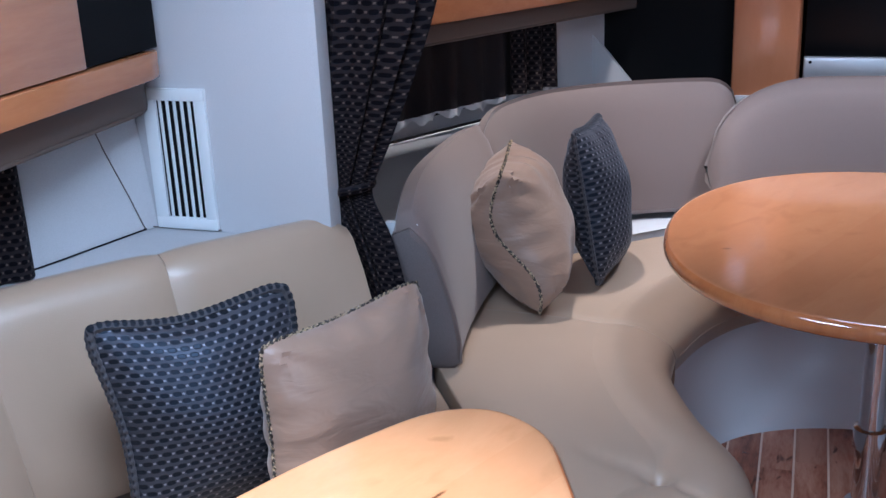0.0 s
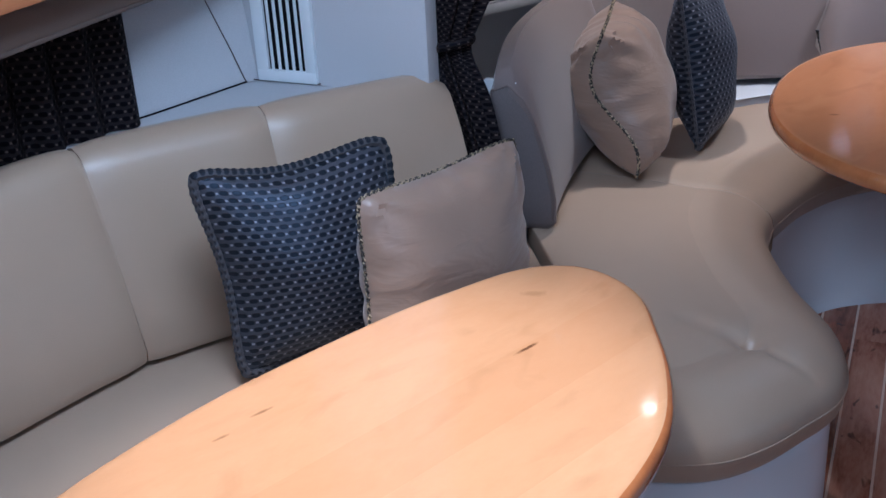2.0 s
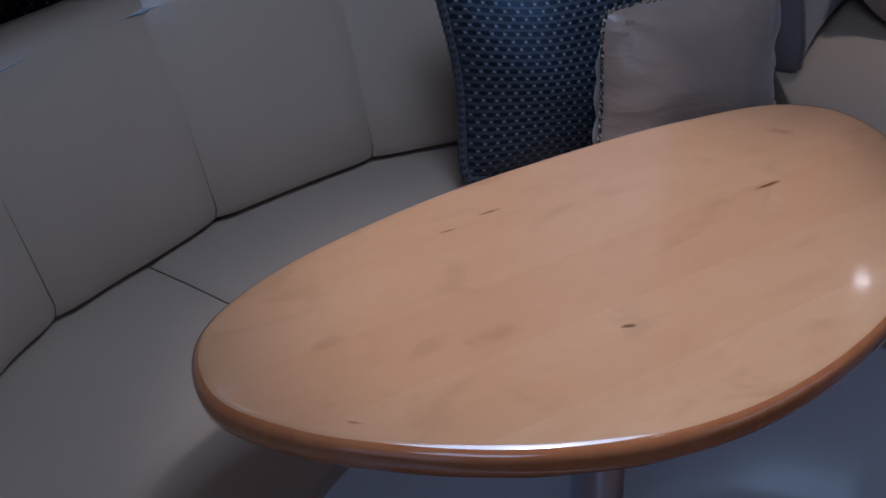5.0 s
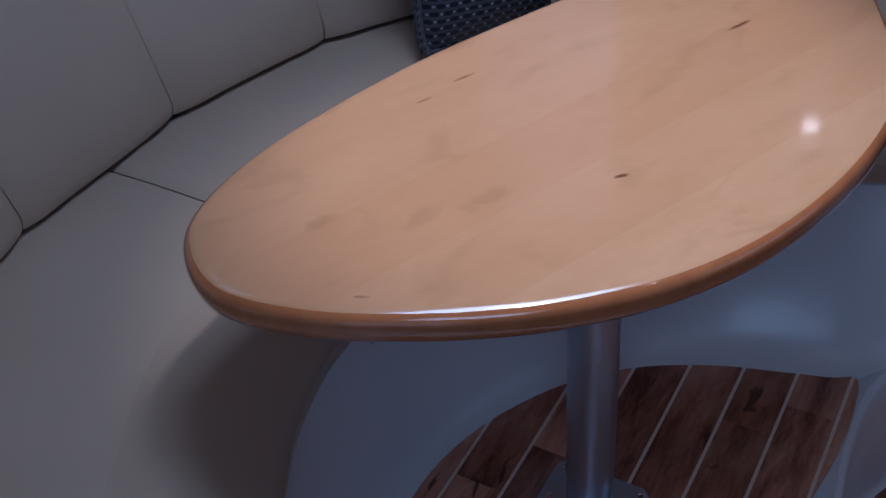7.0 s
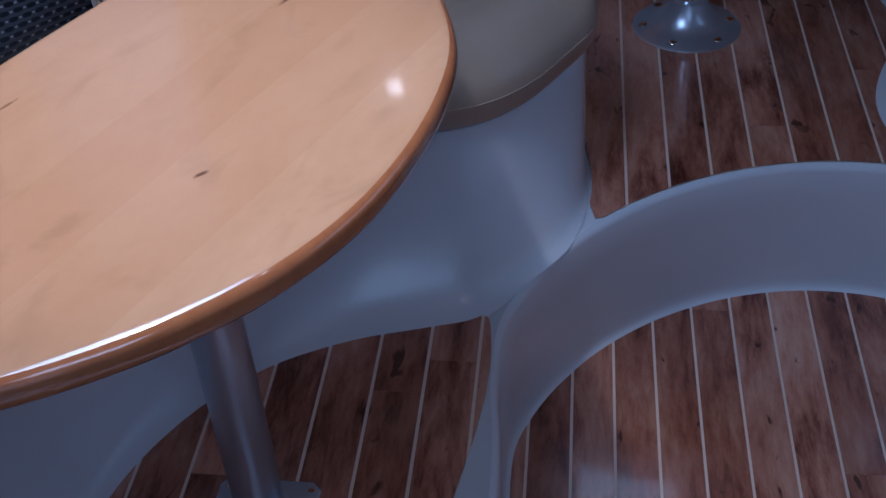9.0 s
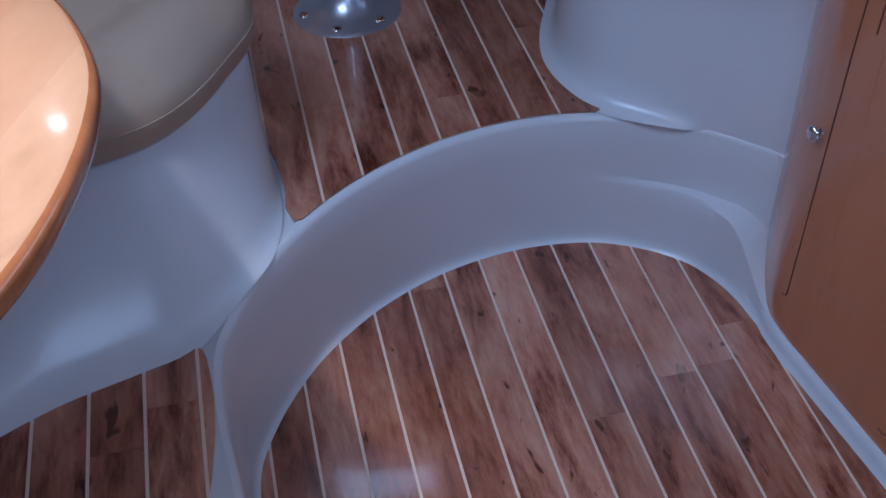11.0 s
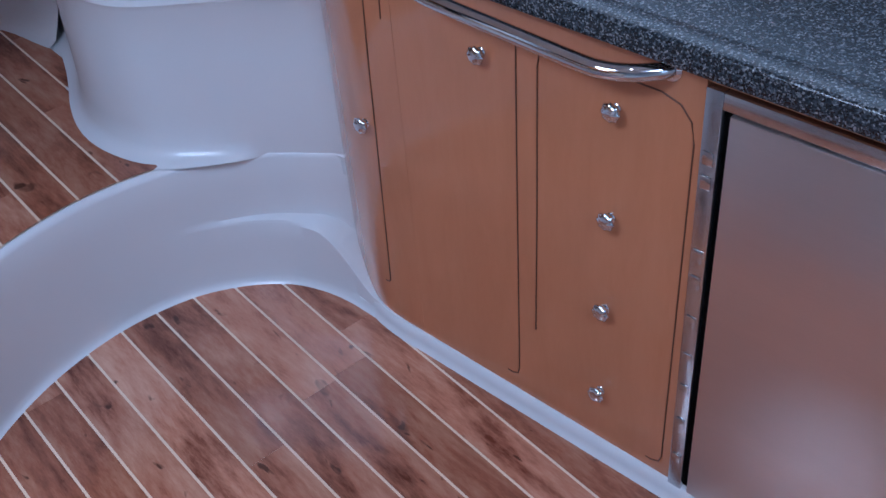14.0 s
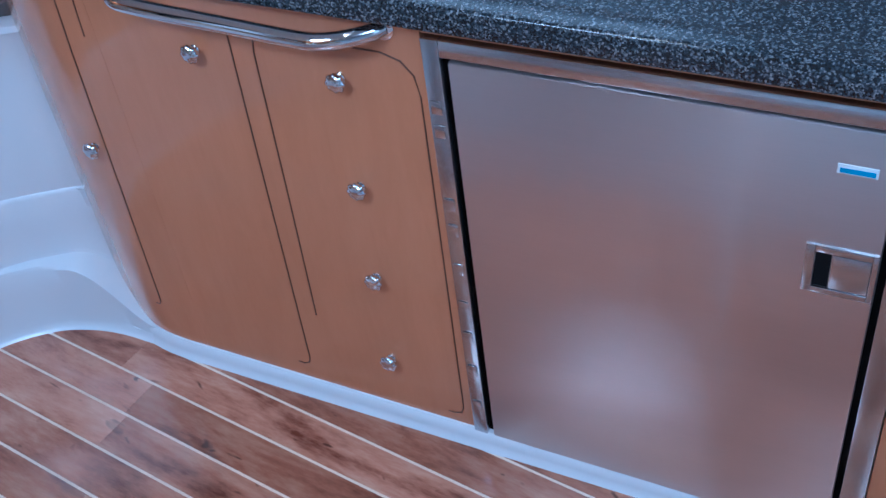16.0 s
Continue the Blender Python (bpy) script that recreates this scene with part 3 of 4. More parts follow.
seat_cushion("seat_cushion", "rounded tan leather seat cushion bulging into the passage", [(-0.215, 1.505)] + BROW[11:18] + [(-0.14, 2.518)],
             [(-0.634, 2.20), (-0.65, 2.24), (-0.665, 2.28), (-0.68, 2.32), (-0.69, 2.37), (-0.70, 2.42), (-0.70, 2.47), (-0.70, 2.51), (-0.70, 2.550)], 170, (), (((-0.068, 1.823), (-0.20, 1.858), 0.010, 0.016), ((-0.068, 1.823), (-0.072, 1.95), 0.009, 0.022), ((-0.068, 1.823), (-0.165, 1.69), 0.009, 0.026), ((-0.02, 1.79), (0.05, 1.764), 0.006, 0.012), ((-0.068, 1.823), (-0.02, 1.79), 0.007, 0.016)))
seat_cushion("seat_cushion", "curved tan leather seat cushion round the forward table", [(-0.14, 2.521)] + BROW[19:26],
             [(-0.70, 2.553), (-0.62, 2.88), (-0.42, 3.06), (-0.22, 3.24), (0.14, 3.37), (0.55, 3.38), (0.95, 3.25), (1.25, 2.9)], 120)
part("seat_ledge", slab([(-1.6, 0.0), (-0.75, 0.1), (-0.76, 0.5), (-0.80, 0.9), (-0.66, 1.3), (-0.3, 1.58), (-0.05, 1.66), (0.0, 1.85), (-0.12, 2.1), (-0.2, 2.5), (-0.12, 2.8), (0.05, 3.0), (0.3, 3.1),
                       (0.7, 3.05), (0.95, 2.75), (1.0, 2.3), (0.85, 2.1), (0.86, 1.95), (1.08, 1.6), (1.8, 1.55), (1.8, 3.9), (-1.6, 3.9)], 0.56, 0.615), WHITE, moulding)
part("seat_back_ledge", slab([(-0.95, 2.3), (-0.72, 2.3), (-0.72, 2.6), (-0.64, 2.9), (-0.44, 3.08), (-0.24, 3.26), (0.14, 3.39), (0.55, 3.40), (0.97, 3.27), (1.3, 2.95), (1.6, 3.0), (1.6, 3.6), (-0.95, 3.6)],
                            0.60, SEAT + 0.012, 0.006), WHITE, moulding)
part("locker_pad", slab([(0.815, 2.15), (0.80, 2.03), (0.815, 1.94), (0.87, 1.88), (0.945, 1.82), (1.02, 1.74), (1.09, 1.65), (1.4, 1.65), (1.6, 2.6), (0.98, 2.6)], 0.60, 0.70, 0.012), TAUPE_END,
     thing("locker_cushion", "dark grey cushion on the starboard locker", "cushion"))


def at_s(path, n, a, b):
    """n points of a densely sampled path from fraction a to b of its length."""
    acc = [0.0]
    for p, q in zip(path, path[1:]):
        acc.append(acc[-1] + (q - p).length)
    out = []
    for i in range(n):
        want = acc[-1] * (a + (b - a) * i / (n - 1))
        k = 0
        while k < len(acc) - 2 and acc[k + 1] < want:
            k += 1
        out.append(path[k].lerp(path[k + 1], (want - acc[k]) / max(1e-9, acc[k + 1] - acc[k])))
    return out


# dinette backrest: leather panels with seams between
BACK = [(-0.62, 0.16), (-0.88, 0.26), (-1.07, 0.42), (-1.175, 0.58), (-1.205, 0.74), (-1.205, 0.90), (-1.20, 1.05), (-1.16, 1.22), (-1.105, 1.375), (-1.02, 1.51), (-0.90, 1.66), (-0.77, 1.815), (-0.652, 1.952)]
back_line = spline([(*p, 0) for p in BACK], 400)
backrest = thing("banquette", "high tan leather banquette back with vertical seams", "banquette")


def nearest(x, y):
    acc = [0.0]
    for p, q in zip(back_line, back_line[1:]):
        acc.append(acc[-1] + (q - p).length)
    k = min(range(400), key=lambda i: (back_line[i] - Vector((x, y, 0))).length)
    return acc[k] / acc[-1]


CUTS = [0.0, nearest(-1.07, 0.42), nearest(-1.2, 0.70), nearest(-1.2, 1.05), nearest(-1.11, 1.37), nearest(-0.912, 1.645), 1.0]
for ca, cb in zip(CUTS, CUTS[1:]):
    line = at_s(back_line, 22, ca + 0.0006, cb - 0.0006)
    whole = normals2(line)

    def panel(i, last=(cb == 1.0)):
        e = min(i, 21 - i)
        if last and i > 12:
            e = 5
        d = (0.012, 0.0058, 0.0026, 0.0008)[e] if e < 4 else 0.0
        r = max(0.0, (i - 17) / 4.0) if last else 0.0
        h = 0.03 * r * r
        return [(d + 0.05, SEAT + 0.005), (d + 0.004, SEAT + 0.006), (d - 0.010 + 0.02 * r * r, SEAT + 0.012), (d - 0.016, SEAT + 0.034), (d + 0.006, 0.84), (d + 0.042, 0.95), (d + 0.085, 1.05 - h * 0.5), (d + 0.108, 1.10 - h), (d + 0.128, 1.128 - h), (d + 0.155, 1.142 - d * 0.5 - h),
                (0.175, 1.142 - d * 0.5 - h), (0.193, 1.13 - h), (0.20, 1.105 - h), (0.20, 0.9), (0.20, SEAT)]
    part("back_panel", sweep(line, panel, caps=True), LEATHER, backrest)


part("seam_backing", sweep(at_s(back_line, 90, 0, 0.985), [(0.055, SEAT + 0.008), (0.012, SEAT + 0.011), (0.000, SEAT + 0.034), (0.02, 0.84), (0.055, 0.95), (0.097, 1.05), (0.12, 1.098), (0.14, 1.122), (0.16, 1.132), (0.175, 1.131), (0.19, 1.10), (0.19, SEAT)], caps=True), LEATHER, backrest)


def back_cushion(label, pts, n, ends, thick, h0, h1, lean, blunt=False):
    """A loose upholstered back cushion along a plan path, rounded at its upper corners."""
    c = thing("back_cushion", label, "back cushion", "forward back cushions")
    line = at_s(spline([(*p, 0) for p in pts], 200), n, 0.0, 1.0)
    length = sum((q - p).length for p, q in zip(line, line[1:]))

    def prof(i):
        s = i / (n - 1) * length
        k = 1.0
        for dist, (r, drop) in ((s, ends[0]), (length - s, ends[1])):
            if dist < r:
                k *= 1 - drop * (1 - math.sqrt(max(0.0, 1 - (1 - dist / r) ** 2)))
        e = min(i, n - 1 - i)
        d = (0.022, 0.009, 0.003)[e] if e < 3 and not (blunt and i < 10) else 0.0
        H = h0 + (h1 - h0) * k
        out = []
        for q, u in ((0.0, 0.012), (0.04, -0.006), (0.2, -0.014), (0.4, -0.012), (0.6, -0.004), (0.78, 0.006), (0.9, 0.02), (0.97, 0.04)):
            out.append((u + d + lean * q, h0 + (H - h0) * q))
        out += [(lean + thick * 0.5, H), (lean + thick * 0.85 - d, H - 0.012), (lean * 0.9 + thick - d, H - 0.05), (thick - d, h0 + 0.1), (thick - 0.01, h0)]
        return out

    part("padded_back", sweep(line, prof, caps=True), TAUPE, c)
    return c, line, prof


ARM = [(-0.575, 2.19), (-0.60, 2.35), (-0.615, 2.55), (-0.615, 2.72), (-0.60, 2.84)]
arm, arm_line, arm_prof = back_cushion("taupe upholstered back cushion ending in an arm", ARM, 40, ((0.26, 0.22), (0.05, 0.12)), 0.10, SEAT + 0.01, 1.165, 0.045, True)
back_cushion("curved taupe upholstered corner back cushion", [(-0.605, 2.80), (-0.60, 2.98), (-0.535, 3.16), (-0.40, 3.28), (-0.22, 3.36), (-0.03, 3.40)], 44, ((0.22, 0.4), (0.10, 0.25)), 0.075, SEAT + 0.03, 1.18, 0.05)
back_cushion("curved taupe upholstered back cushion behind the forward table", [(-0.075, 3.24), (0.13, 3.36), (0.45, 3.41), (0.80, 3.40), (1.08, 3.15), (1.22, 2.85)], 50, ((0.32, 0.6), (0.2, 0.5)), 0.08, SEAT + 0.03, 1.19, 0.05)
# darker end panel of the arm
_p = arm_prof(0)
_n = normals2(arm_line)[0]
_t = Vector((arm_line[1].x - arm_line[0].x, arm_line[1].y - arm_line[0].y)).normalized()
_loop = [Vector((arm_line[0].x + _n.x * u - _t.x * 0.0, arm_line[0].y + _n.y * u, z)) for u, z in _p]
_bm = bmesh.new()
_mid = sum(_loop, Vector()) / len(_loop)
_fwd = Vector((-_t.x, -_t.y, 0))
_grow = [_mid + (q - _mid) * 1.03 for q in _loop]
loft([[q + _fwd * -0.012 for q in _grow], [q + _fwd * 0.012 for q in _grow], [q.lerp(_mid, 0.06) + _fwd * 0.022 for q in _loop], [q.lerp(_mid, 0.4) + _fwd * 0.026 for q in _loop]], _bm, True, True)
part("stitched_welt", tube([q + _fwd * 0.006 for q in [_mid + (q - _mid) * 1.05 for q in _loop]], 0.0028, 6, closed=True), TAUPE, arm)
part("end_panel", _bm, TAUPE_END, arm, "dark grey ribbed end panel")


# ------------------------------------------------------------------ scatter cushions
def pillow(label, tl, tr, bl, thick, material, trim, trim_label, trim_r, cord=False, sag=0.05, crease=0.006, puff=0.58, corner=0.05, wave=0.0):
    c = thing("throw_pillow", label, "pillow", "throw pillows")
    tl, tr, bl = Vector(tl), Vector(tr), Vector(bl)
    X, Y = (tr - tl) / 2, (tl - bl) / 2
    mid = (tr + bl) / 2
    N = X.cross(Y).normalized()
    n = 40
    rnd = random.Random(int(abs(tl.x) * 1000))
    ph = [rnd.uniform(0, 6.28) for _ in range(6)]

    def at(u, v, side):
        e = (1 - abs(u) ** 2.4) * (1 - abs(v) ** 2.4)
        du = u * (1 - corner * abs(v) ** 9) * (1 - sag * 0.8 * (1 - abs(v) ** 1.7))
        dv = v * (1 - corner * abs(u) ** 9) * (1 - sag * (1 - abs(u + 0.12 * (1 - u * u)) ** 1.7))
        h = thick / 2 * max(0.0, e) ** puff
        rim_k = max(abs(u), abs(v))
        wr = 0.007 * math.sin(4 * u + 3 * v + ph[0]) * math.sin(4 * v - 2 * u + ph[1])
        fold = crease * 0.5 * (math.exp(-(1 - abs(u)) * 7) * math.sin(13 * v + ph[2] + 2 * math.sin(3 * v)) + math.exp(-(1 - abs(v)) * 7) * math.sin(12 * u + ph[3] + 2 * math.sin(4 * u)))
        for cu, cv, f in ((1, 1, ph[2]), (-1, 1, ph[3]), (1, -1, ph[4]), (-1, -1, ph[5])):
            x, y = (cu - u) * cu, (cv - v) * cv
            r = math.hypot(x, y)
            fold += crease * math.exp(-r * 3.2) * math.sin(11 * math.atan2(y, x + 1e-6) + f) * min(1.0, r * 6)
        return mid + X * du + Y * dv + N * wave * math.sin(2.9 * v + 0.5) * ((1 - u) / 2) ** 2 + N * side * (h + (wr * min(1.0, e * 3) + fold * min(1.0, e * 8)))

    bm = bmesh.new()
    for side in (1, -1):
        rows = [[at(-1 + 2 * i / n, -1 + 2 * j / n, side) for j in range(n + 1)] for i in range(n + 1)]
        loft(rows, bm, uv=lambda a, b: (a, b))
    bmesh.ops.remove_doubles(bm, verts=bm.verts[:], dist=0.0006)
    part("pillow_cover", bm, material, c)
    ring = []
    for k in range(4):
        for i in range(n):
            q = -1 + 2 * i / n
            u, v = ((q, -1), (1, q), (-q, 1), (-1, -q))[k]
            ring.append(at(u, v, 1))
    if cord:
        bm = bmesh.new()
        for w in (0, math.pi):
            fine = spline(ring, 900, True)
            path = []
            for i, p in enumerate(fine):
                a = i * 0.42 + w
                t = (fine[(i + 1) % 900] - fine[i - 1]).normalized()
                o = t.cross(N).normalized()
                path.append(p + (o * math.cos(a) + N * math.sin(a)) * trim_r * 0.55)
            tube(path, trim_r * 0.62, 5, bm, True)
        part("twisted_cord", bm, trim, c, trim_label)
    else:
        beads = 104
        part("piping", tube(spline(ring, beads * 6, True), lambda q: trim_r * (0.92 + 0.08 * math.cos(2 * math.pi * beads * q)), 8, closed=True, uv=lambda a, b: (a, b)), trim, c, trim_label)
    return c


pillow("navy blue woven throw pillow with thick black piping", (-0.985, 1.41, 1.135), (-0.735, 1.69, 1.13), (-0.895, 1.365, 0.755), 0.19, NAVY, PIPING, "thick black beaded piping", 0.0108, sag=0.15, puff=0.72, corner=0.07)
pillow("taupe satin throw pillow with a twisted cord edge", (-0.69, 1.47, 1.10), (-0.535, 1.845, 1.095), (-0.65, 1.40, 0.755), 0.19, SATIN, ROPE, "black and gold twisted cord", 0.0036, True, 0.06, 0.014)
pillow("tan satin throw pillow leaning on the taupe arm", (-0.57, 2.535, 1.105), (-0.615, 2.86, 1.115), (-0.475, 2.475, 0.755), 0.27, SATIN, ROPE, "black and gold twisted cord", 0.0042, True, 0.05, 0.022, puff=0.55, corner=0.02, wave=-0.04)
pillow("dark blue woven throw pillow standing beside the satin one", (-0.421, 2.745, 1.170), (-0.405, 3.05, 1.155), (-0.345, 2.705, 0.758), 0.17, NAVY, PIPING, "thick black beaded piping", 0.008, sag=0.06)



# ------------------------------------------------------------------ tables
def table_top(t, outline, z, top_mat, edge_mat, thick, shrink=0.005):
    line = [Vector((x, y, 0)) for x, y in outline]
    line = [Vector((p.x + n.x * shrink, p.y + n.y * shrink, 0)) for p, n in zip(line, normals2(line, True))]
    ns = normals2(line, True)
    rings = []
    for u, h in ((0.012, z - thick + 0.004), (0.004, z - thick + 0.001), (-0.004, z - thick + 0.004), (-0.009, z - thick * 0.75), (-0.011, z - thick * 0.5), (-0.0105, z - thick * 0.33), (-0.0085, z - 0.0085), (-0.005, z - 0.004), (-0.001, z - 0.0014)):
        rings.append([Vector((p.x + n.x * u, p.y + n.y * u, h)) for p, n in zip(line, ns)])
    bm = loft(rings, None, True)
    bm.faces.new([v for v in bm.verts[:len(line)]])
    part("table_edge", bm, edge_mat, t, "glossy darker moulded edge")
    lip = []
    for u, h in ((-0.001, z - 0.0014), (0.0025, z - 0.0003), (0.006, z), (0.012, z), (0.02, z)):
        lip.append([Vector((p.x + n.x * u, p.y + n.y * u, h)) for p, n in zip(line, ns)])
    bm = loft(lip, None, True)
    bm.faces.new(list(bm.verts)[-len(line):])
    part("tabletop", bm, top_mat, t)


dinette_table = thing("dinette_table", "egg-shaped glossy maple dinette table on one pedestal", "table")
EGG = [(-0.752, 0.665), (-0.734, 0.592), (-0.683, 0.54), (-0.62, 0.518), (-0.53, 0.532), (-0.45, 0.563), (-0.37, 0.605), (-0.29, 0.662), (-0.21, 0.743), (-0.145, 0.85), (-0.10, 0.99), (-0.085, 1.14),
       (-0.11, 1.27), (-0.155, 1.385), (-0.205, 1.485), (-0.28, 1.54), (-0.35, 1.545), (-0.42, 1.503), (-0.49, 1.405), (-0.55, 1.305), (-0.62, 1.16), (-0.68, 1.02), (-0.723, 0.88), (-0.748, 0.762)]
table_top(dinette_table, [(p.x, p.y) for p in spline([(*p, 0) for p in EGG], 120, True)], TABLE, MAPLE, EDGE, 0.042)
part("pedestal", lathe([(0.0365, DECK + 0.006), (0.0365, TABLE - 0.05), (0.055, TABLE - 0.045), (0.055, TABLE - 0.036)], 28, None, Matrix.Translation((-0.377, 0.925, 0))), ALU, dinette_table, "grey aluminium pedestal")
part("base_plate", slab([(-0.435, 0.972), (-0.305, 0.972), (-0.29, 0.957), (-0.295, 0.895), (-0.33, 0.85), (-0.42, 0.85), (-0.448, 0.88), (-0.447, 0.96)], DECK, DECK + 0.007, 0.002), ALU, dinette_table)
for bx, by in ((-0.432, 0.958), (-0.432, 0.895), (-0.305, 0.957), (-0.312, 0.90)):
    part("bolt", lathe([(0.006, DECK + 0.006), (0.006, DECK + 0.0085), (0.003, DECK + 0.0095)], 10, None, Matrix.Translation((bx, by, 0))), CHROME, dinette_table)

salon_table = thing("salon_table", "oval glossy cherry salon table on a chrome pedestal", "table")
OVAL = [(0.38 + 0.53 * math.copysign(abs(math.cos(a)) ** 0.92, math.cos(a)), 2.585 + 0.56 * math.copysign(abs(math.sin(a)) ** 0.92, math.sin(a))) for a in (2 * math.pi * i / 96 for i in range(96))]
table_top(salon_table, OVAL, TABLE, CHERRY_TABLE, EDGE, 0.04)
_m = Matrix.Translation((0.336, 2.375, 0))
part("pedestal", lathe([(0.03, DECK + 0.02), (0.03, 0.55), (0.037, 0.553), (0.037, 0.60), (0.027, 0.603), (0.027, TABLE - 0.05), (0.05, TABLE - 0.045), (0.05, TABLE - 0.036)], 24, None, _m), CHROME, salon_table, "chrome pedestal with a locking collar")
part("flange", lathe([(0.128, DECK), (0.128, DECK + 0.005), (0.122, DECK + 0.010), (0.092, DECK + 0.018), (0.066, DECK + 0.036), (0.050, DECK + 0.060), (0.043, DECK + 0.078), (0.033, DECK + 0.082)], 36, None, _m), FLANGE, salon_table, "round aluminium floor flange")
for k in range(6):
    a = k * math.pi / 3 + 0.15
    part("bolt", lathe([(0.0125, DECK + 0.008), (0.0125, DECK + 0.016), (0.009, DECK + 0.020), (0.004, DECK + 0.021)], 12, None, Matrix.Translation((0.336 + 0.105 * math.cos(a), 2.375 + 0.105 * math.sin(a), 0))), CHROME, salon_table)


# ------------------------------------------------------------------ port side: bulkhead, vent, curtains, locker
bulk = structure("wall_bulkhead", "white lined bulkhead between dinette and salon", "wall")
part("bulkhead_panel", slab([(-1.235, 2.0), (-0.80, 2.0), (-0.785, 2.006), (-0.782, 2.02), (-0.785, 2.06), (-1.5, 2.06), (-1.5, 2.03)], 0.62, 2.2), LINER, bulk)
part("dinette_shelf", slab([(-1.8, 0.2), (-1.25, 0.2), (-1.33, 0.9), (-1.3, 1.3), (-1.15, 1.62), (-0.95, 1.86), (-0.84, 2.0), (-1.8, 2.0)], 1.08, 1.105, 0.006), LINER, bulk)
part("seat_end_wall", box(-0.735, -0.655, 2.185, 2.205, 0.745, 1.085, 0.005), WHITE, bulk)
hullp = structure("wall_hull_panel", "white padded hull panels beside the curtain", "wall")
part("lining_panel", loft([[(-1.20, 2.0, 1.10), (-1.235, 1.995, 1.50)], [(-1.215, 1.975, 1.10), (-1.28, 1.87, 1.50)]]), LINER, hullp)
part("lining_panel", loft([[(-1.215, 1.975, 1.10), (-1.28, 1.87, 1.50)], [(-1.285, 1.75, 1.10), (-1.33, 1.7, 1.50)], [(-1.40, 1.4, 1.10), (-1.42, 1.4, 1.50)], [(-1.48, 0.9, 1.10), (-1.50, 0.9, 1.50)], [(-1.47, -0.2, 1.10), (-1.50, -0.2, 1.50)]]), LINER, hullp)
_seam = [(-1.214, 1.972, 1.104), (-1.228, 1.945, 1.19), (-1.250, 1.91, 1.30), (-1.268, 1.885, 1.40)]
part("lining_seam", tube(_seam, 0.0014, 6), TAUPE_END, hullp)
part("lining_seam", tube([(-1.213, 1.972, 1.108), (-1.278, 1.75, 1.108), (-1.36, 1.5, 1.108), (-1.44, 1.1, 1.108)], 0.0018, 6), BLACK, hullp)
part("lining_seam", tube([(-1.213, 1.990, 1.108), (-1.04, 1.996, 1.108)], 0.0015, 6), TAUPE_END, hullp)

vent = thing("air_vent", "white plastic wall vent with upright louvres", "vent")
VX0, VX1, VZ0, VZ1, VY = -1.193, -1.045, 1.108, 1.418, 2.0
_bm = bmesh.new()
box(VX0, VX1, VY - 0.012, VY, VZ1 - 0.026, VZ1, 0.002, _bm)
box(VX0, VX1, VY - 0.012, VY, VZ0, VZ0 + 0.026, 0.002, _bm)
box(VX0, VX0 + 0.030, VY - 0.012, VY, VZ0 + 0.024, VZ1 - 0.024, 0.002, _bm)
box(VX1 - 0.026, VX1, VY - 0.012, VY, VZ0 + 0.024, VZ1 - 0.024, 0.002, _bm)
part("vent_frame", _bm, PLASTIC, vent)
# black sheet painted in for the shade behind the louvres
part("vent_backing", box(VX0 + 0.02, VX1 - 0.02, VY - 0.0035, VY - 0.001, VZ0 + 0.02, VZ1 - 0.02), BLACK, vent, "dark vent opening")
for k in range(5):
    x = VX0 + 0.036 + k * 0.0175
    part("louvre", box(-0.0036, 0.0036, -0.0009, 0.0009, VZ0 + 0.022, VZ1 - 0.022, 0, None, pose(x + 0.004, VY - 0.008, 0, 0, 0, 68)), PLASTIC, vent)

locker = thing("overhead_locker", "varnished cherry overhead locker with a dark open end", "locker")
part("locker_bottom_rail", slab([(-1.10, 0.2), (-1.10, 1.90), (-1.108, 1.94), (-1.135, 1.965), (-1.20, 1.975), (-1.5, 1.975), (-1.5, 0.2)], 1.452, 1.508, 0.006), CHERRY_PALE, locker)
part("locker_door", box(-1.125, -1.104, 0.2, 1.695, 1.512, 1.95, 0.003), CHERRY_PALE, locker)
part("knob", lathe([(0.0085, 0.0), (0.0085, 0.003), (0.0055, 0.006), (0.005, 0.014), (0.0145, 0.0185), (0.0158, 0.022), (0.0145, 0.0255), (0.004, 0.0297)], 20, None, Matrix.Translation((-1.104, 1.413, 1.581)) @ pose(0, 0, 0, 0, 90, 0)), CHROME, locker, "chrome knob")
# solid black block, its colour replaces the shade inside the open end
part("locker_end_shade", box(-1.5, -1.115, 1.70, 1.95, 1.512, 1.95), BLACK, locker, "black block in place of the shade in the open locker end")
part("locker_top_rail", box(-1.5, -1.10, 0.2, 1.97, 1.95, 2.1, 0.006), CHERRY_PALE, locker)
valance = thing("curtain_valance", "brown padded vinyl valance under the overhead locker", "valance")
part("padded_valance", slab([(-1.16, 0.2), (-1.16, 1.95), (-1.175, 1.985), (-1.26, 1.985), (-1.3, 0.2)], 1.372, 1.45, 0.014, segs=3), BEAM, valance)
part("valance_welt", tube([(-1.163, 0.25, 1.376), (-1.163, 1.1, 1.376), (-1.163, 1.93, 1.376), (-1.18, 1.978, 1.376), (-1.25, 1.98, 1.376)], 0.0045, 8), BEAM, valance)


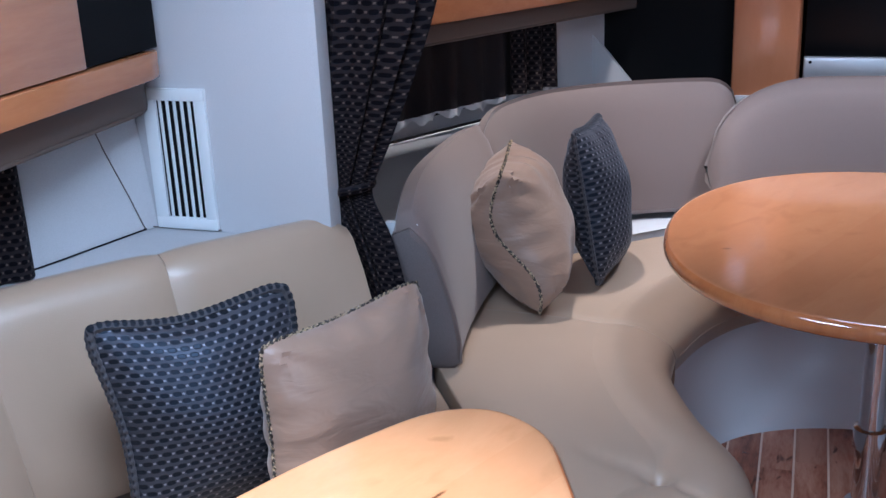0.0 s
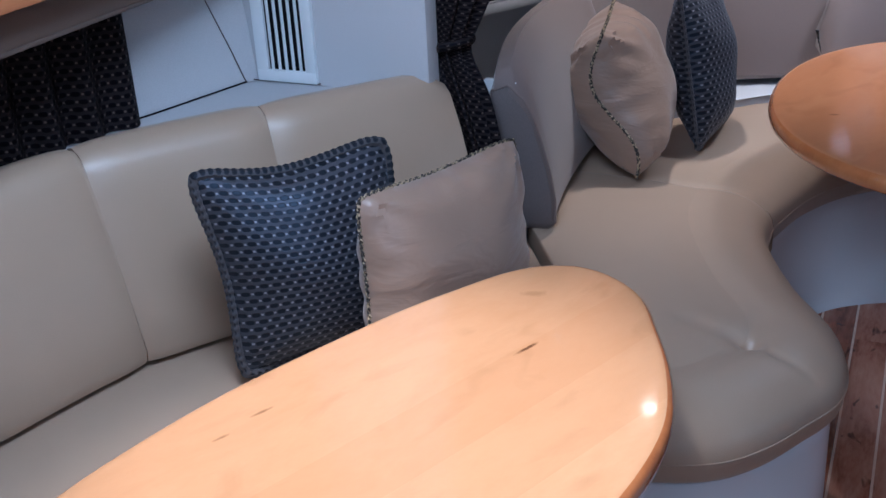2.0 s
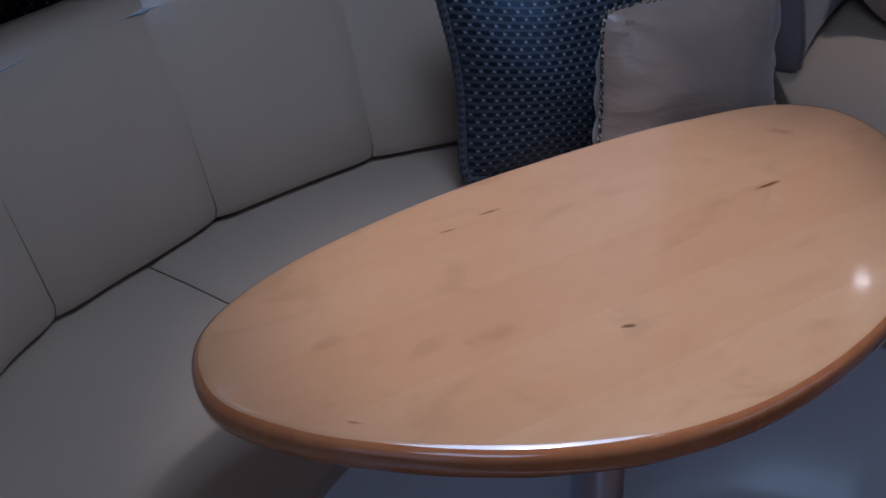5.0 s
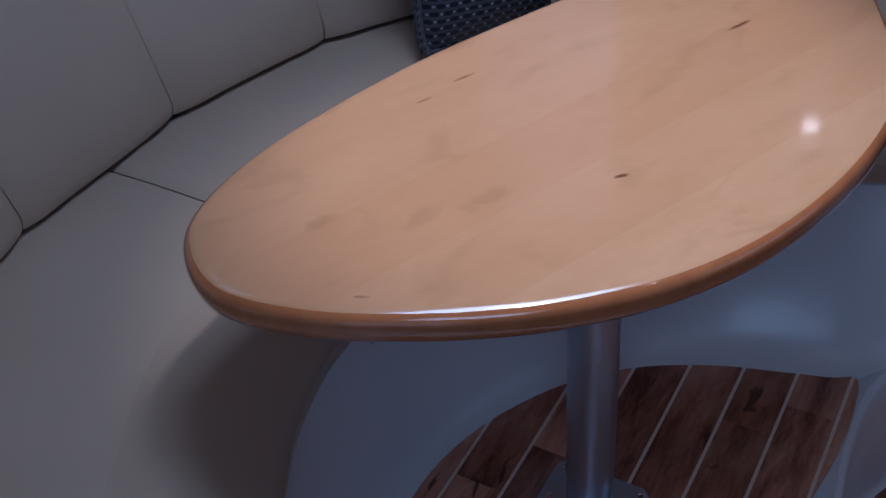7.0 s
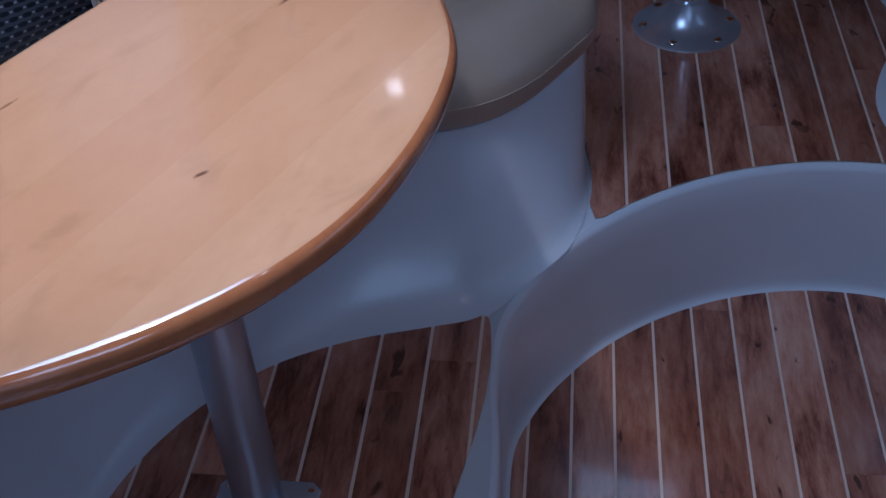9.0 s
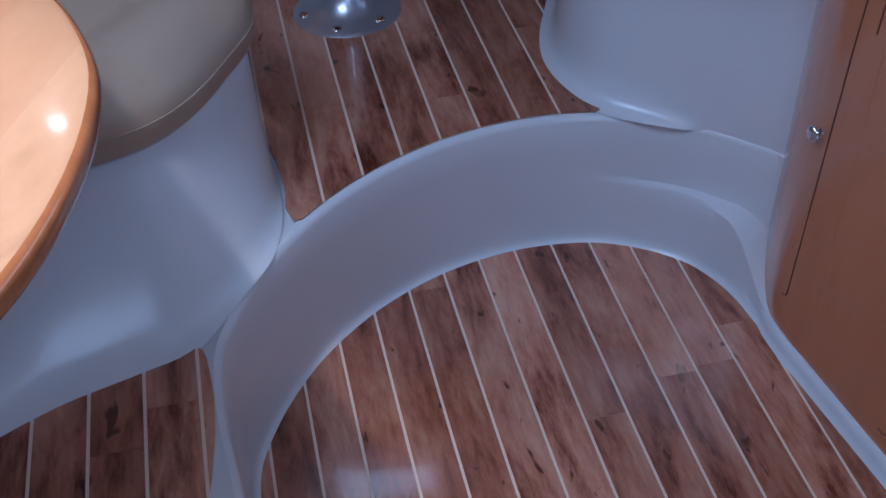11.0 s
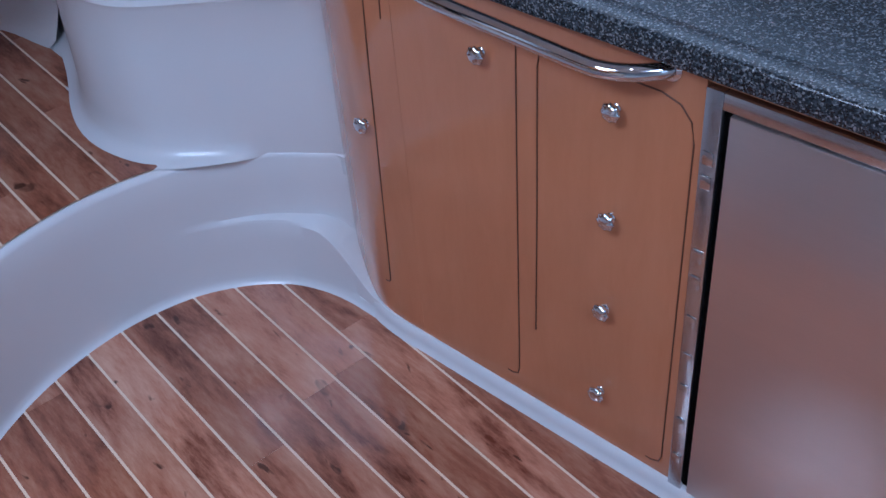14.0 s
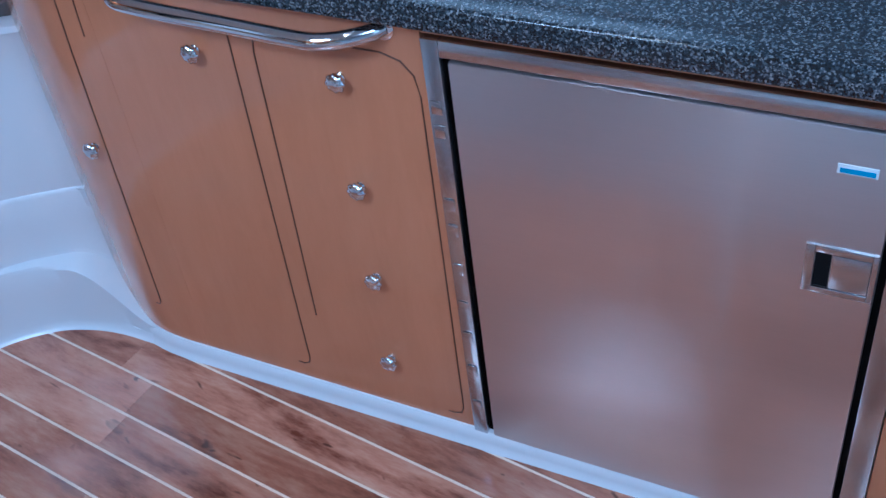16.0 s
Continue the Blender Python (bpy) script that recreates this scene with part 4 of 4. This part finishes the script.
def pleated(name, label, pts, z0, z1, folds, depth, material, frill=None):
    c = thing(name, label, "curtain")
    n = folds * 10
    line = at_s(spline([(*p, 0) for p in pts], 120), n, 0, 1)
    ns = normals2(line)
    rings = []
    rnd = random.Random(len(pts) + folds)
    jit = [rnd.uniform(0.6, 1.4) for _ in range(folds + 1)]
    for i, (p, q) in enumerate(zip(line, ns)):
        w = depth * jit[i // 10] * math.sin(i / 10 * 2 * math.pi)
        rings.append([Vector((p.x + q.x * w * g, p.y + q.y * w * g, z0 + (z1 - z0) * h)) for h, g in ((0, 1.15), (0.25, 1.05), (0.5, 0.95), (0.75, 0.85), (1, 0.75))])
    length = sum((q - p).length for p, q in zip(line, line[1:]))
    ob = part("curtain_cloth", loft(rings, uv=lambda a, b: (a * length * 1.3, b * (z1 - z0))), material, c)
    if frill:
        edge = [[Vector((r[0].x, r[0].y, z0 - 0.016 + 0.012 * math.sin(i * 0.9) * math.sin(i * 0.37))), Vector((r[0].x, r[0].y, z0 + 0.004))] for i, r in enumerate(rings)]
        part("frill", loft(edge), frill, c, "white frilled hem")
    return c


pleated("window_curtain", "black patterned window curtain by the dinette", [(-1.272, 1.665), (-1.355, 1.38), (-1.42, 1.1), (-1.44, 0.8), (-1.42, 0.3)], 1.108, 1.40, 16, 0.016, CURTAIN)

# gathered curtain at the bulkhead's edge
tied = thing("tied_curtain", "heavy black patterned curtain gathered by a tie-back", "curtain")
_secs = [(2.19, -0.718, 2.13, 0.150, 0.05), (1.75, -0.718, 2.13, 0.148, 0.05), (1.58, -0.723, 2.125, 0.135, 0.05), (1.45, -0.748, 2.12, 0.115, 0.045), (1.34, -0.768, 2.115, 0.092, 0.04), (1.26, -0.783, 2.11, 0.075, 0.036), (1.205, -0.793, 2.105, 0.062, 0.032),
         (1.18, -0.795, 2.105, 0.058, 0.030), (1.15, -0.790, 2.105, 0.060, 0.032), (1.08, -0.768, 2.10, 0.070, 0.036), (0.98, -0.736, 2.09, 0.068, 0.036), (0.88, -0.710, 2.08, 0.064, 0.036), (0.76, -0.698, 2.07, 0.055, 0.034)]
_prof = spline([(z, x, y) for z, x, y, a, b in _secs], 60)
_size = spline([(a, b, 0) for z, x, y, a, b in _secs], 60)
_rings = []
for (z, x, y), sz in zip(_prof, _size):
    ring = []
    for j in range(72):
        q = 2 * math.pi * j / 72
        k = 1 + 0.17 * math.sin(11 * q + 2.0 * z) + 0.05 * math.sin(17 * q - 3 * z)
        ring.append((x + sz.x * k * math.cos(q), y + sz.y * k * math.sin(q) * 1.1, z))
    _rings.append(ring)
part("curtain_cloth", loft(_rings, None, True, True, uv=lambda a, b: (b * 0.62, -a * 1.43)), CURTAIN, tied)
part("tie_back", tube([(-0.795 + 0.066 * math.cos(q), 2.105 + 0.044 * math.sin(q), 1.185 + 0.012 * math.cos(q)) for q in (2 * math.pi * i / 40 for i in range(40))], 0.011, 8, closed=True, uv=lambda a, b: (a * 0.4, b * 0.06)), CURTAIN, tied)

# forward hull side: window with dark curtain, valance, shelf
HP, HD = Vector((-0.97, 2.675)), Vector((0.49, 0.87)).normalized()
HN = Vector((HD.y, -HD.x))


def hull(s, w):
    p = HP + HD * s + HN * w
    return (p.x, p.y)


fw = structure("wall_forward_hull", "white hull side above the forward seat", "wall")
part("hull_lining", slab([hull(-0.9, -0.03), hull(1.32, -0.03), hull(1.32, -0.08), hull(-0.9, -0.08)], 0.6, 2.2), LINER, fw)
part("hull_shelf", slab([hull(-0.5, 0.03), hull(0.95, 0.01), hull(0.95, -0.03), hull(-0.5, -0.03)], 1.085, 1.118, 0.004), LINER, fw)
part("shelf_trim", tube([Vector((*hull(s, 0.02), 1.128)) for s in (-0.3, 0.0, 0.3, 0.6)], 0.004, 6), BLACK, fw)
part("window_recess", slab([hull(-0.4, -0.028), hull(0.74, -0.028), hull(0.74, -0.024), hull(-0.4, -0.024)], 1.16, 1.44), SCREEN, fw)
pleated("window_curtain", "dark brown pleated curtain with a white frilled hem", [hull(0.74, 0.005), hull(0.4, 0.005), hull(0.1, 0.005), hull(-0.35, 0.005)], 1.175, 1.42, 11, 0.010, SHEER, FRILL)
pleated("window_curtain", "black patterned curtain strip at the forward window", [hull(0.735, 0.03), hull(0.62, 0.03), hull(0.54, 0.03)], 1.18, 1.40, 3, 0.012, CURTAIN)
fore_valance = thing("curtain_valance", "brown padded vinyl valance over the forward window", "valance")
part("padded_valance", slab([hull(-0.5, 0.05), hull(1.2, 0.05), hull(1.2, -0.03), hull(-0.5, -0.03)], 1.375, 1.432, 0.012, segs=3), BEAM, fore_valance)
part("valance_welt", tube([Vector((*hull(q, 0.046), 1.378)) for q in (-0.48, 0.2, 0.8, 1.18)], 0.004, 8), BEAM, fore_valance)
flock = thing("overhead_locker", "varnished cherry locker above the forward window", "locker")
part("locker_front", slab([hull(-0.5, 0.09), hull(1.22, 0.09), hull(1.24, 0.03), hull(1.24, -0.03), hull(-0.5, -0.03)], 1.434, 2.0, 0.008), CHERRY_PALE, flock)

# forward end: recess with its shade as black sheets, wooden post, television
fe = structure("wall_forward", "forward bulkhead, the shade of its recess put in as black sheets", "wall")
# black sheet at the back, darkening the recess by colour
part("recess_shade_back", box(-0.75, 1.4, 3.95, 4.0, 0.62, 2.2), BLACK, fe)
part("lining_panel", slab([(-0.70, 0.9), (-0.30, 0.9), (-0.30, 1.04), (-0.54, 1.325), (-0.56, 1.6), (-0.70, 1.6)], 0, 0.02, 0.003, None, pose(0, 3.56, 0, 90, 0, 0)), LINER, fe)
# second black sheet across the opening, painted shade
part("recess_shade_face", slab([(-0.56, 3.52), (-0.07, 3.60), (-0.07, 3.62), (-0.57, 3.54)], 1.0, 2.2, 0, None, Matrix(((1, 0, 0.0, 0), (0, 1, 0, 0.06), (0, 0, 1, 0), (0, 0, 0, 1)))), BLACK, fe)
post = thing("wooden_post", "varnished cherry corner post beside the television", "post")
part("post_face", slab([(-0.085, 3.63), (-0.08, 3.60), (0.115, 3.61), (0.125, 3.64), (0.125, 3.8), (-0.085, 3.8)], 1.05, 2.2, 0.006), CHERRY, post)
tv = thing("television", "black flat television with a silver lower bezel", "television")
part("screen", box(0.135, 0.80, 3.63, 3.68, 1.222, 1.66, 0.004), SCREEN, tv)
part("bezel", box(0.135, 0.80, 3.615, 3.685, 1.140, 1.221, 0.008), SILVER, tv, "silver plastic bezel")
part("button", lathe([(0.005, 0), (0.005, 0.003), (0.003, 0.004)], 12, None, Matrix.Translation((0.155, 3.615, 1.206)) @ pose(0, 0, 0, 90, 0, 0)), SCREEN, tv)
part("shelf_under_television", box(-0.07, 1.2, 3.59, 3.9, 1.05, 1.10, 0.004), LINER, fe)


# ------------------------------------------------------------------ galley
galley = thing("galley_cabinet", "varnished cherry galley cabinet with grooved doors and chrome knobs", "cabinet")


def gbox(s0, s1, w0, w1, z0, z1, bevel=0.0, bm=None):
    return box(s0, s1, w0, w1, z0, z1, bevel, bm, GM)


part("cabinet_front", gbox(0.252, 0.830, -0.30, 0.0, 0.034, 0.862), CHERRY, galley)
part("cabinet_end", slab([(p.x, p.y) for p in _end] + [(0.2515, 0.0), (0.2515, -0.30), (-0.10, -0.30)], 0.034, 0.862, 0, None, GM), CHERRY, galley, "rounded veneered end")
part("cabinet_front", gbox(1.478, 2.6, -0.30, 0.0, 0.034, 0.862), CHERRY, galley)
part("cabinet_top_rail", gbox(0.832, 1.476, -0.30, -0.001, 0.842, 0.862), CHERRY, galley)
part("cabinet_back", gbox(-0.09, 2.6, -0.75, -0.32, 0.0, 0.86), CHERRY, galley)


def front_w(s):
    """How far the galley front has turned in at s."""
    k = min(range(len(_end)), key=lambda i: abs(_end[i].x - s))
    return _end[k].y if s < 0.2 else 0.0


def groove(pts):
    return tube([gal(s, 0.0004 + front_w(s), z) for s, z in pts], 0.0014, 6)


GROOVES = [[(0.196, 0.86), (0.186, 0.70), (0.172, 0.30), (0.166, 0.135), (0.160, 0.126), (0.150, 0.124)],
           [(0.513, 0.79), (0.508, 0.55), (0.500, 0.10), (0.496, 0.085), (0.484, 0.078), (0.472, 0.079)],
           [(0.566, 0.792), (0.556, 0.785), (0.553, 0.765), (0.548, 0.50), (0.541, 0.225)],
           [(0.640, 0.800), (0.70, 0.802), (0.765, 0.802), (0.795, 0.793), (0.813, 0.772), (0.819, 0.74), (0.816, 0.40), (0.813, 0.085), (0.808, 0.070), (0.795, 0.064), (0.782, 0.064)],
           [(0.236, 0.86), (0.230, 0.78), (0.228, 0.74)]]
for g in GROOVES:
    part("door_groove", groove(g), GROOVE, galley, "dark inlaid groove")


def knob(s, z):
    m = Matrix.Translation(gal(s, front_w(s), z)) @ Vector((GN.x, GN.y, 0)).to_track_quat("Z", "Y").to_matrix().to_4x4()
    rings = []
    for r, h, flute in ((0.0085, 0.0, 0), (0.0085, 0.002, 0), (0.0062, 0.004, 0), (0.006, 0.007, 0), (0.010, 0.0092, 0.5), (0.0140, 0.0112, 1), (0.0155, 0.0145, 1), (0.0142, 0.018, 1), (0.0095, 0.0208, 0.7), (0.004, 0.0220, 0)):
        rings.append([m @ Vector((r * k * math.cos(q), r * k * math.sin(q), h)) for q, k in ((2 * math.pi * j / 48, 1 + 0.07 * flute * math.cos(16 * math.pi * j / 48)) for j in range(48))])
    bm = loft(rings, None, True, True)
    return part("knob", bm, CHROME, galley, "scalloped chrome knob")


for s, z in ((0.445, 0.753), (0.693, 0.748), (0.691, 0.553), (0.687, 0.362), (0.683, 0.165), (0.154, 0.507)):
    knob(s, z)

rail = thing("grab_rail", "polished chrome grab rail under the worktop", "rail")
_path = [gal(s, w, z) for s, w, z in ((0.345, 0.0, 0.848), (0.350, 0.03, 0.848), (0.368, 0.046, 0.847), (0.42, 0.05, 0.845), (0.55, 0.05, 0.840), (0.66, 0.05, 0.836), (0.70, 0.048, 0.836), (0.735, 0.036, 0.838), (0.765, 0.014, 0.840), (0.775, 0.0, 0.841))]
part("rail_tube", tube(spline(_path, 60), 0.0125, 16), CHROME, rail)
for s, z in ((0.345, 0.848), (0.775, 0.841)):
    m = Matrix.Translation(gal(s, 0, z)) @ Vector((GN.x, GN.y, 0)).to_track_quat("Z", "Y").to_matrix().to_4x4()
    part("rail_flange", lathe([(0.018, 0), (0.018, 0.002), (0.014, 0.004)], 18, None, m), CHROME, rail)

worktop = thing("granite_worktop", "polished black flecked granite worktop on the galley", "worktop")
part("granite_slab", slab([(-0.04, -0.75), (-0.04, 0.0), (2.6, 0.0), (2.6, -0.75)], 0.8635, 0.902, 0, None, GM), GRANITE, worktop)
part("granite_edge", slab([(-0.04, -0.02), (-0.02, 0.03), (2.6, 0.034), (2.6, -0.02)], 0.8632, 0.9022, 0.006, None, GM, 3), GRANITE, worktop, "polished rounded front edge")

fridge = thing("built_in_fridge", "brushed stainless steel built-in fridge with a recessed latch", "fridge")
F0, F1, FZ0, FZ1 = 0.832, 1.476, 0.030, 0.838
_bm = bmesh.new()
gbox(F0, F0 + 0.026, -0.03, 0.006, FZ0, FZ1, 0.0015, _bm)
gbox(F1 - 0.034, F1, -0.03, 0.006, FZ0, FZ1, 0.0015, _bm)
gbox(F0 + 0.0262, F1 - 0.0342, -0.03, 0.006, FZ1 - 0.026, FZ1, 0.0015, _bm)
gbox(F0 + 0.0262, F1 - 0.0342, -0.03, 0.006, FZ0, FZ0 + 0.008, 0.001, _bm)
part("fridge_frame", _bm, STEEL_FRAME, fridge)
part("fridge_body", gbox(F0 + 0.001, F1 - 0.001, -0.28, -0.012, FZ0 + 0.001, FZ1 - 0.001), BLACK, fridge)
part("fridge_door", gbox(F0 + 0.038, F1 - 0.044, -0.011, 0.008, FZ0 + 0.011, FZ1 - 0.030, 0.003), STEEL, fridge)
for k, z in enumerate((0.10, 0.19, 0.27, 0.34, 0.42, 0.50, 0.55, 0.68, 0.72)):
    part("hinge_tab", gbox(F0 + 0.005, F0 + 0.021, 0.0062, 0.0075, z, z + 0.022, 0.0005), STEEL_FRAME, fridge)
latch = part("latch", gbox(1.344, 1.356, 0.008, 0.012, 0.553, 0.632, 0.001), STEEL_FRAME, fridge, "recessed stainless latch")
for a in ((1.356, 1.424, 0.621, 0.632), (1.356, 1.424, 0.553, 0.563), (1.424, 1.431, 0.553, 0.632)):
    part("latch_rim", gbox(a[0], a[1], 0.008, 0.012, a[2], a[3], 0.001), STEEL_FRAME, latch)
# flat black patch giving the latch hollow its shade
part("latch_recess", gbox(1.3565, 1.376, 0.0082, 0.009, 0.5635, 0.6205), BLACK, latch)
part("latch_paddle", gbox(1.377, 1.4235, 0.0082, 0.0115, 0.564, 0.620, 0.001), STEEL_FRAME, latch)
BADGE = Mat("blue_badge", (0.02, 0.30, 0.55), 0.3).m
part("badge", gbox(1.366, 1.412, 0.0082, 0.0095, 0.7455, 0.7595, 0.0005), PLASTIC, fridge, "small white and blue badge")
part("badge_bar", gbox(1.369, 1.409, 0.0096, 0.0100, 0.7475, 0.7545), BADGE, fridge)

# ------------------------------------------------------------------ lamps and openings
def downlight(x, y, watts, cone):
    d = thing("ceiling_downlight", "small round chrome ceiling downlight, lit", "lamp", "ceiling downlights")
    part("trim_ring", lathe([(0.045, 2.2), (0.045, 2.192), (0.034, 2.188), (0.032, 2.2)], 24, None, Matrix.Translation((x, y, 0))), CHROME, d)
    part("bulb", lathe([(0.024, 2.197), (0.02, 2.193), (0.008, 2.191)], 18, None, Matrix.Translation((x, y, 0))), GLOW, d)
    spot_lamp((x, y, 2.18), watts, cone)


for lamp in LIGHTS:
    downlight(*lamp)
# glowing pane out of view, added to go with the aft fill
slide = structure("window_3", "unseen overhead hatch pane added above the aft fill lamp", "hatch")
part("hatch_pane", box(-0.1, 0.8, -0.85, -0.15, 2.192, 2.198), GLASS_DAY, slide)
fore = structure("window_4", "square forward deck hatch, daylight above", "hatch")
part("hatch_pane", box(0.12, 0.60, 3.1, 3.4, 2.192, 2.198), GLASS_DAY, fore)
# unseen glowing pane, added where the dinette fill lamp hangs
hatch = structure("window_1", "unseen deck hatch pane added above the dinette fill lamp", "hatch")
part("hatch_pane", box(-0.78, -0.18, 0.72, 1.32, 2.192, 2.198), GLASS_DAY, hatch)
door = structure("door_1", "open companionway with daylight behind", "doorway")
part("daylight", box(-0.3, 0.8, -1.85, -1.82, 1.0, 2.1), GLASS_DAY, door)
win = structure("window_2", "long galley window with daylight behind", "window")
part("pane", box(1.785, 1.797, 0.6, 2.0, 1.32, 1.66), GLASS_DAY, win)

# ------------------------------------------------------------------ floors, plank by plank
_w = [p for p in inset(rim, -0.011) if -1.4 < p[1] and not (p[0] > 0.9 and p[1] < 1.46)]
LOW = [q for q in _w] + [(1.017, 1.40), (1.040, 1.2), (1.079, 0.9), (1.131, 0.5), (1.222, -0.2), (1.352, -1.2)]
sole("floor_well", "dark teak and holly planked sole of the sunken well", LOW, 0.006, 1.008 - 14 * 0.0837, 1.45, 3, 1.7, 0.0837)
_f = inset(foot, -0.012)
_i0 = min(range(len(foot)), key=lambda i: (foot[i] - Vector((-0.08, 1.365, 0))).length)
DIN = [q for q in _f[:_i0 - 2]] + [(-0.092, 1.352), (-0.077, 1.354), (-0.066, 1.345), (-0.061, 1.325), (-0.057, 1.28), (-0.055, 1.235), (-0.058, 1.17), (-0.070, 1.08), (-0.090, 0.97), (-0.105, 0.8), (-0.11, 0.2)]
sole("floor_dinette", "dark teak and holly planked sole under the dinette table", DIN, DECK + 0.004, 0.265 - 12 * 0.0852, 0.0, 5, 1.0, 0.0852)
_i1 = min(range(len(foot)), key=lambda i: (foot[i] - Vector((0.095, 1.68, 0))).length)
UP = [q for q in _f[_i1:]] + [(0.83, 2.3), (0.76, 2.15), (0.728, 2.06), (0.722, 1.97), (0.742, 1.90), (0.775, 1.855), (0.785, 1.835), (0.775, 1.825)] + \
     [(p.x + n.x * 0.014, p.y + n.y * 0.014) for p, n in zip(rim[::-1], rim_n[::-1]) if 0.135 < p.x < 0.76 and p.y > 1.5] + [(0.118, 1.635)]
sole("floor_salon", "dark teak and holly planked sole of the forward salon", UP, DECK + 0.004, 0.265 - 5 * 0.0852, 1.0, 9, 1.1, 0.0852)
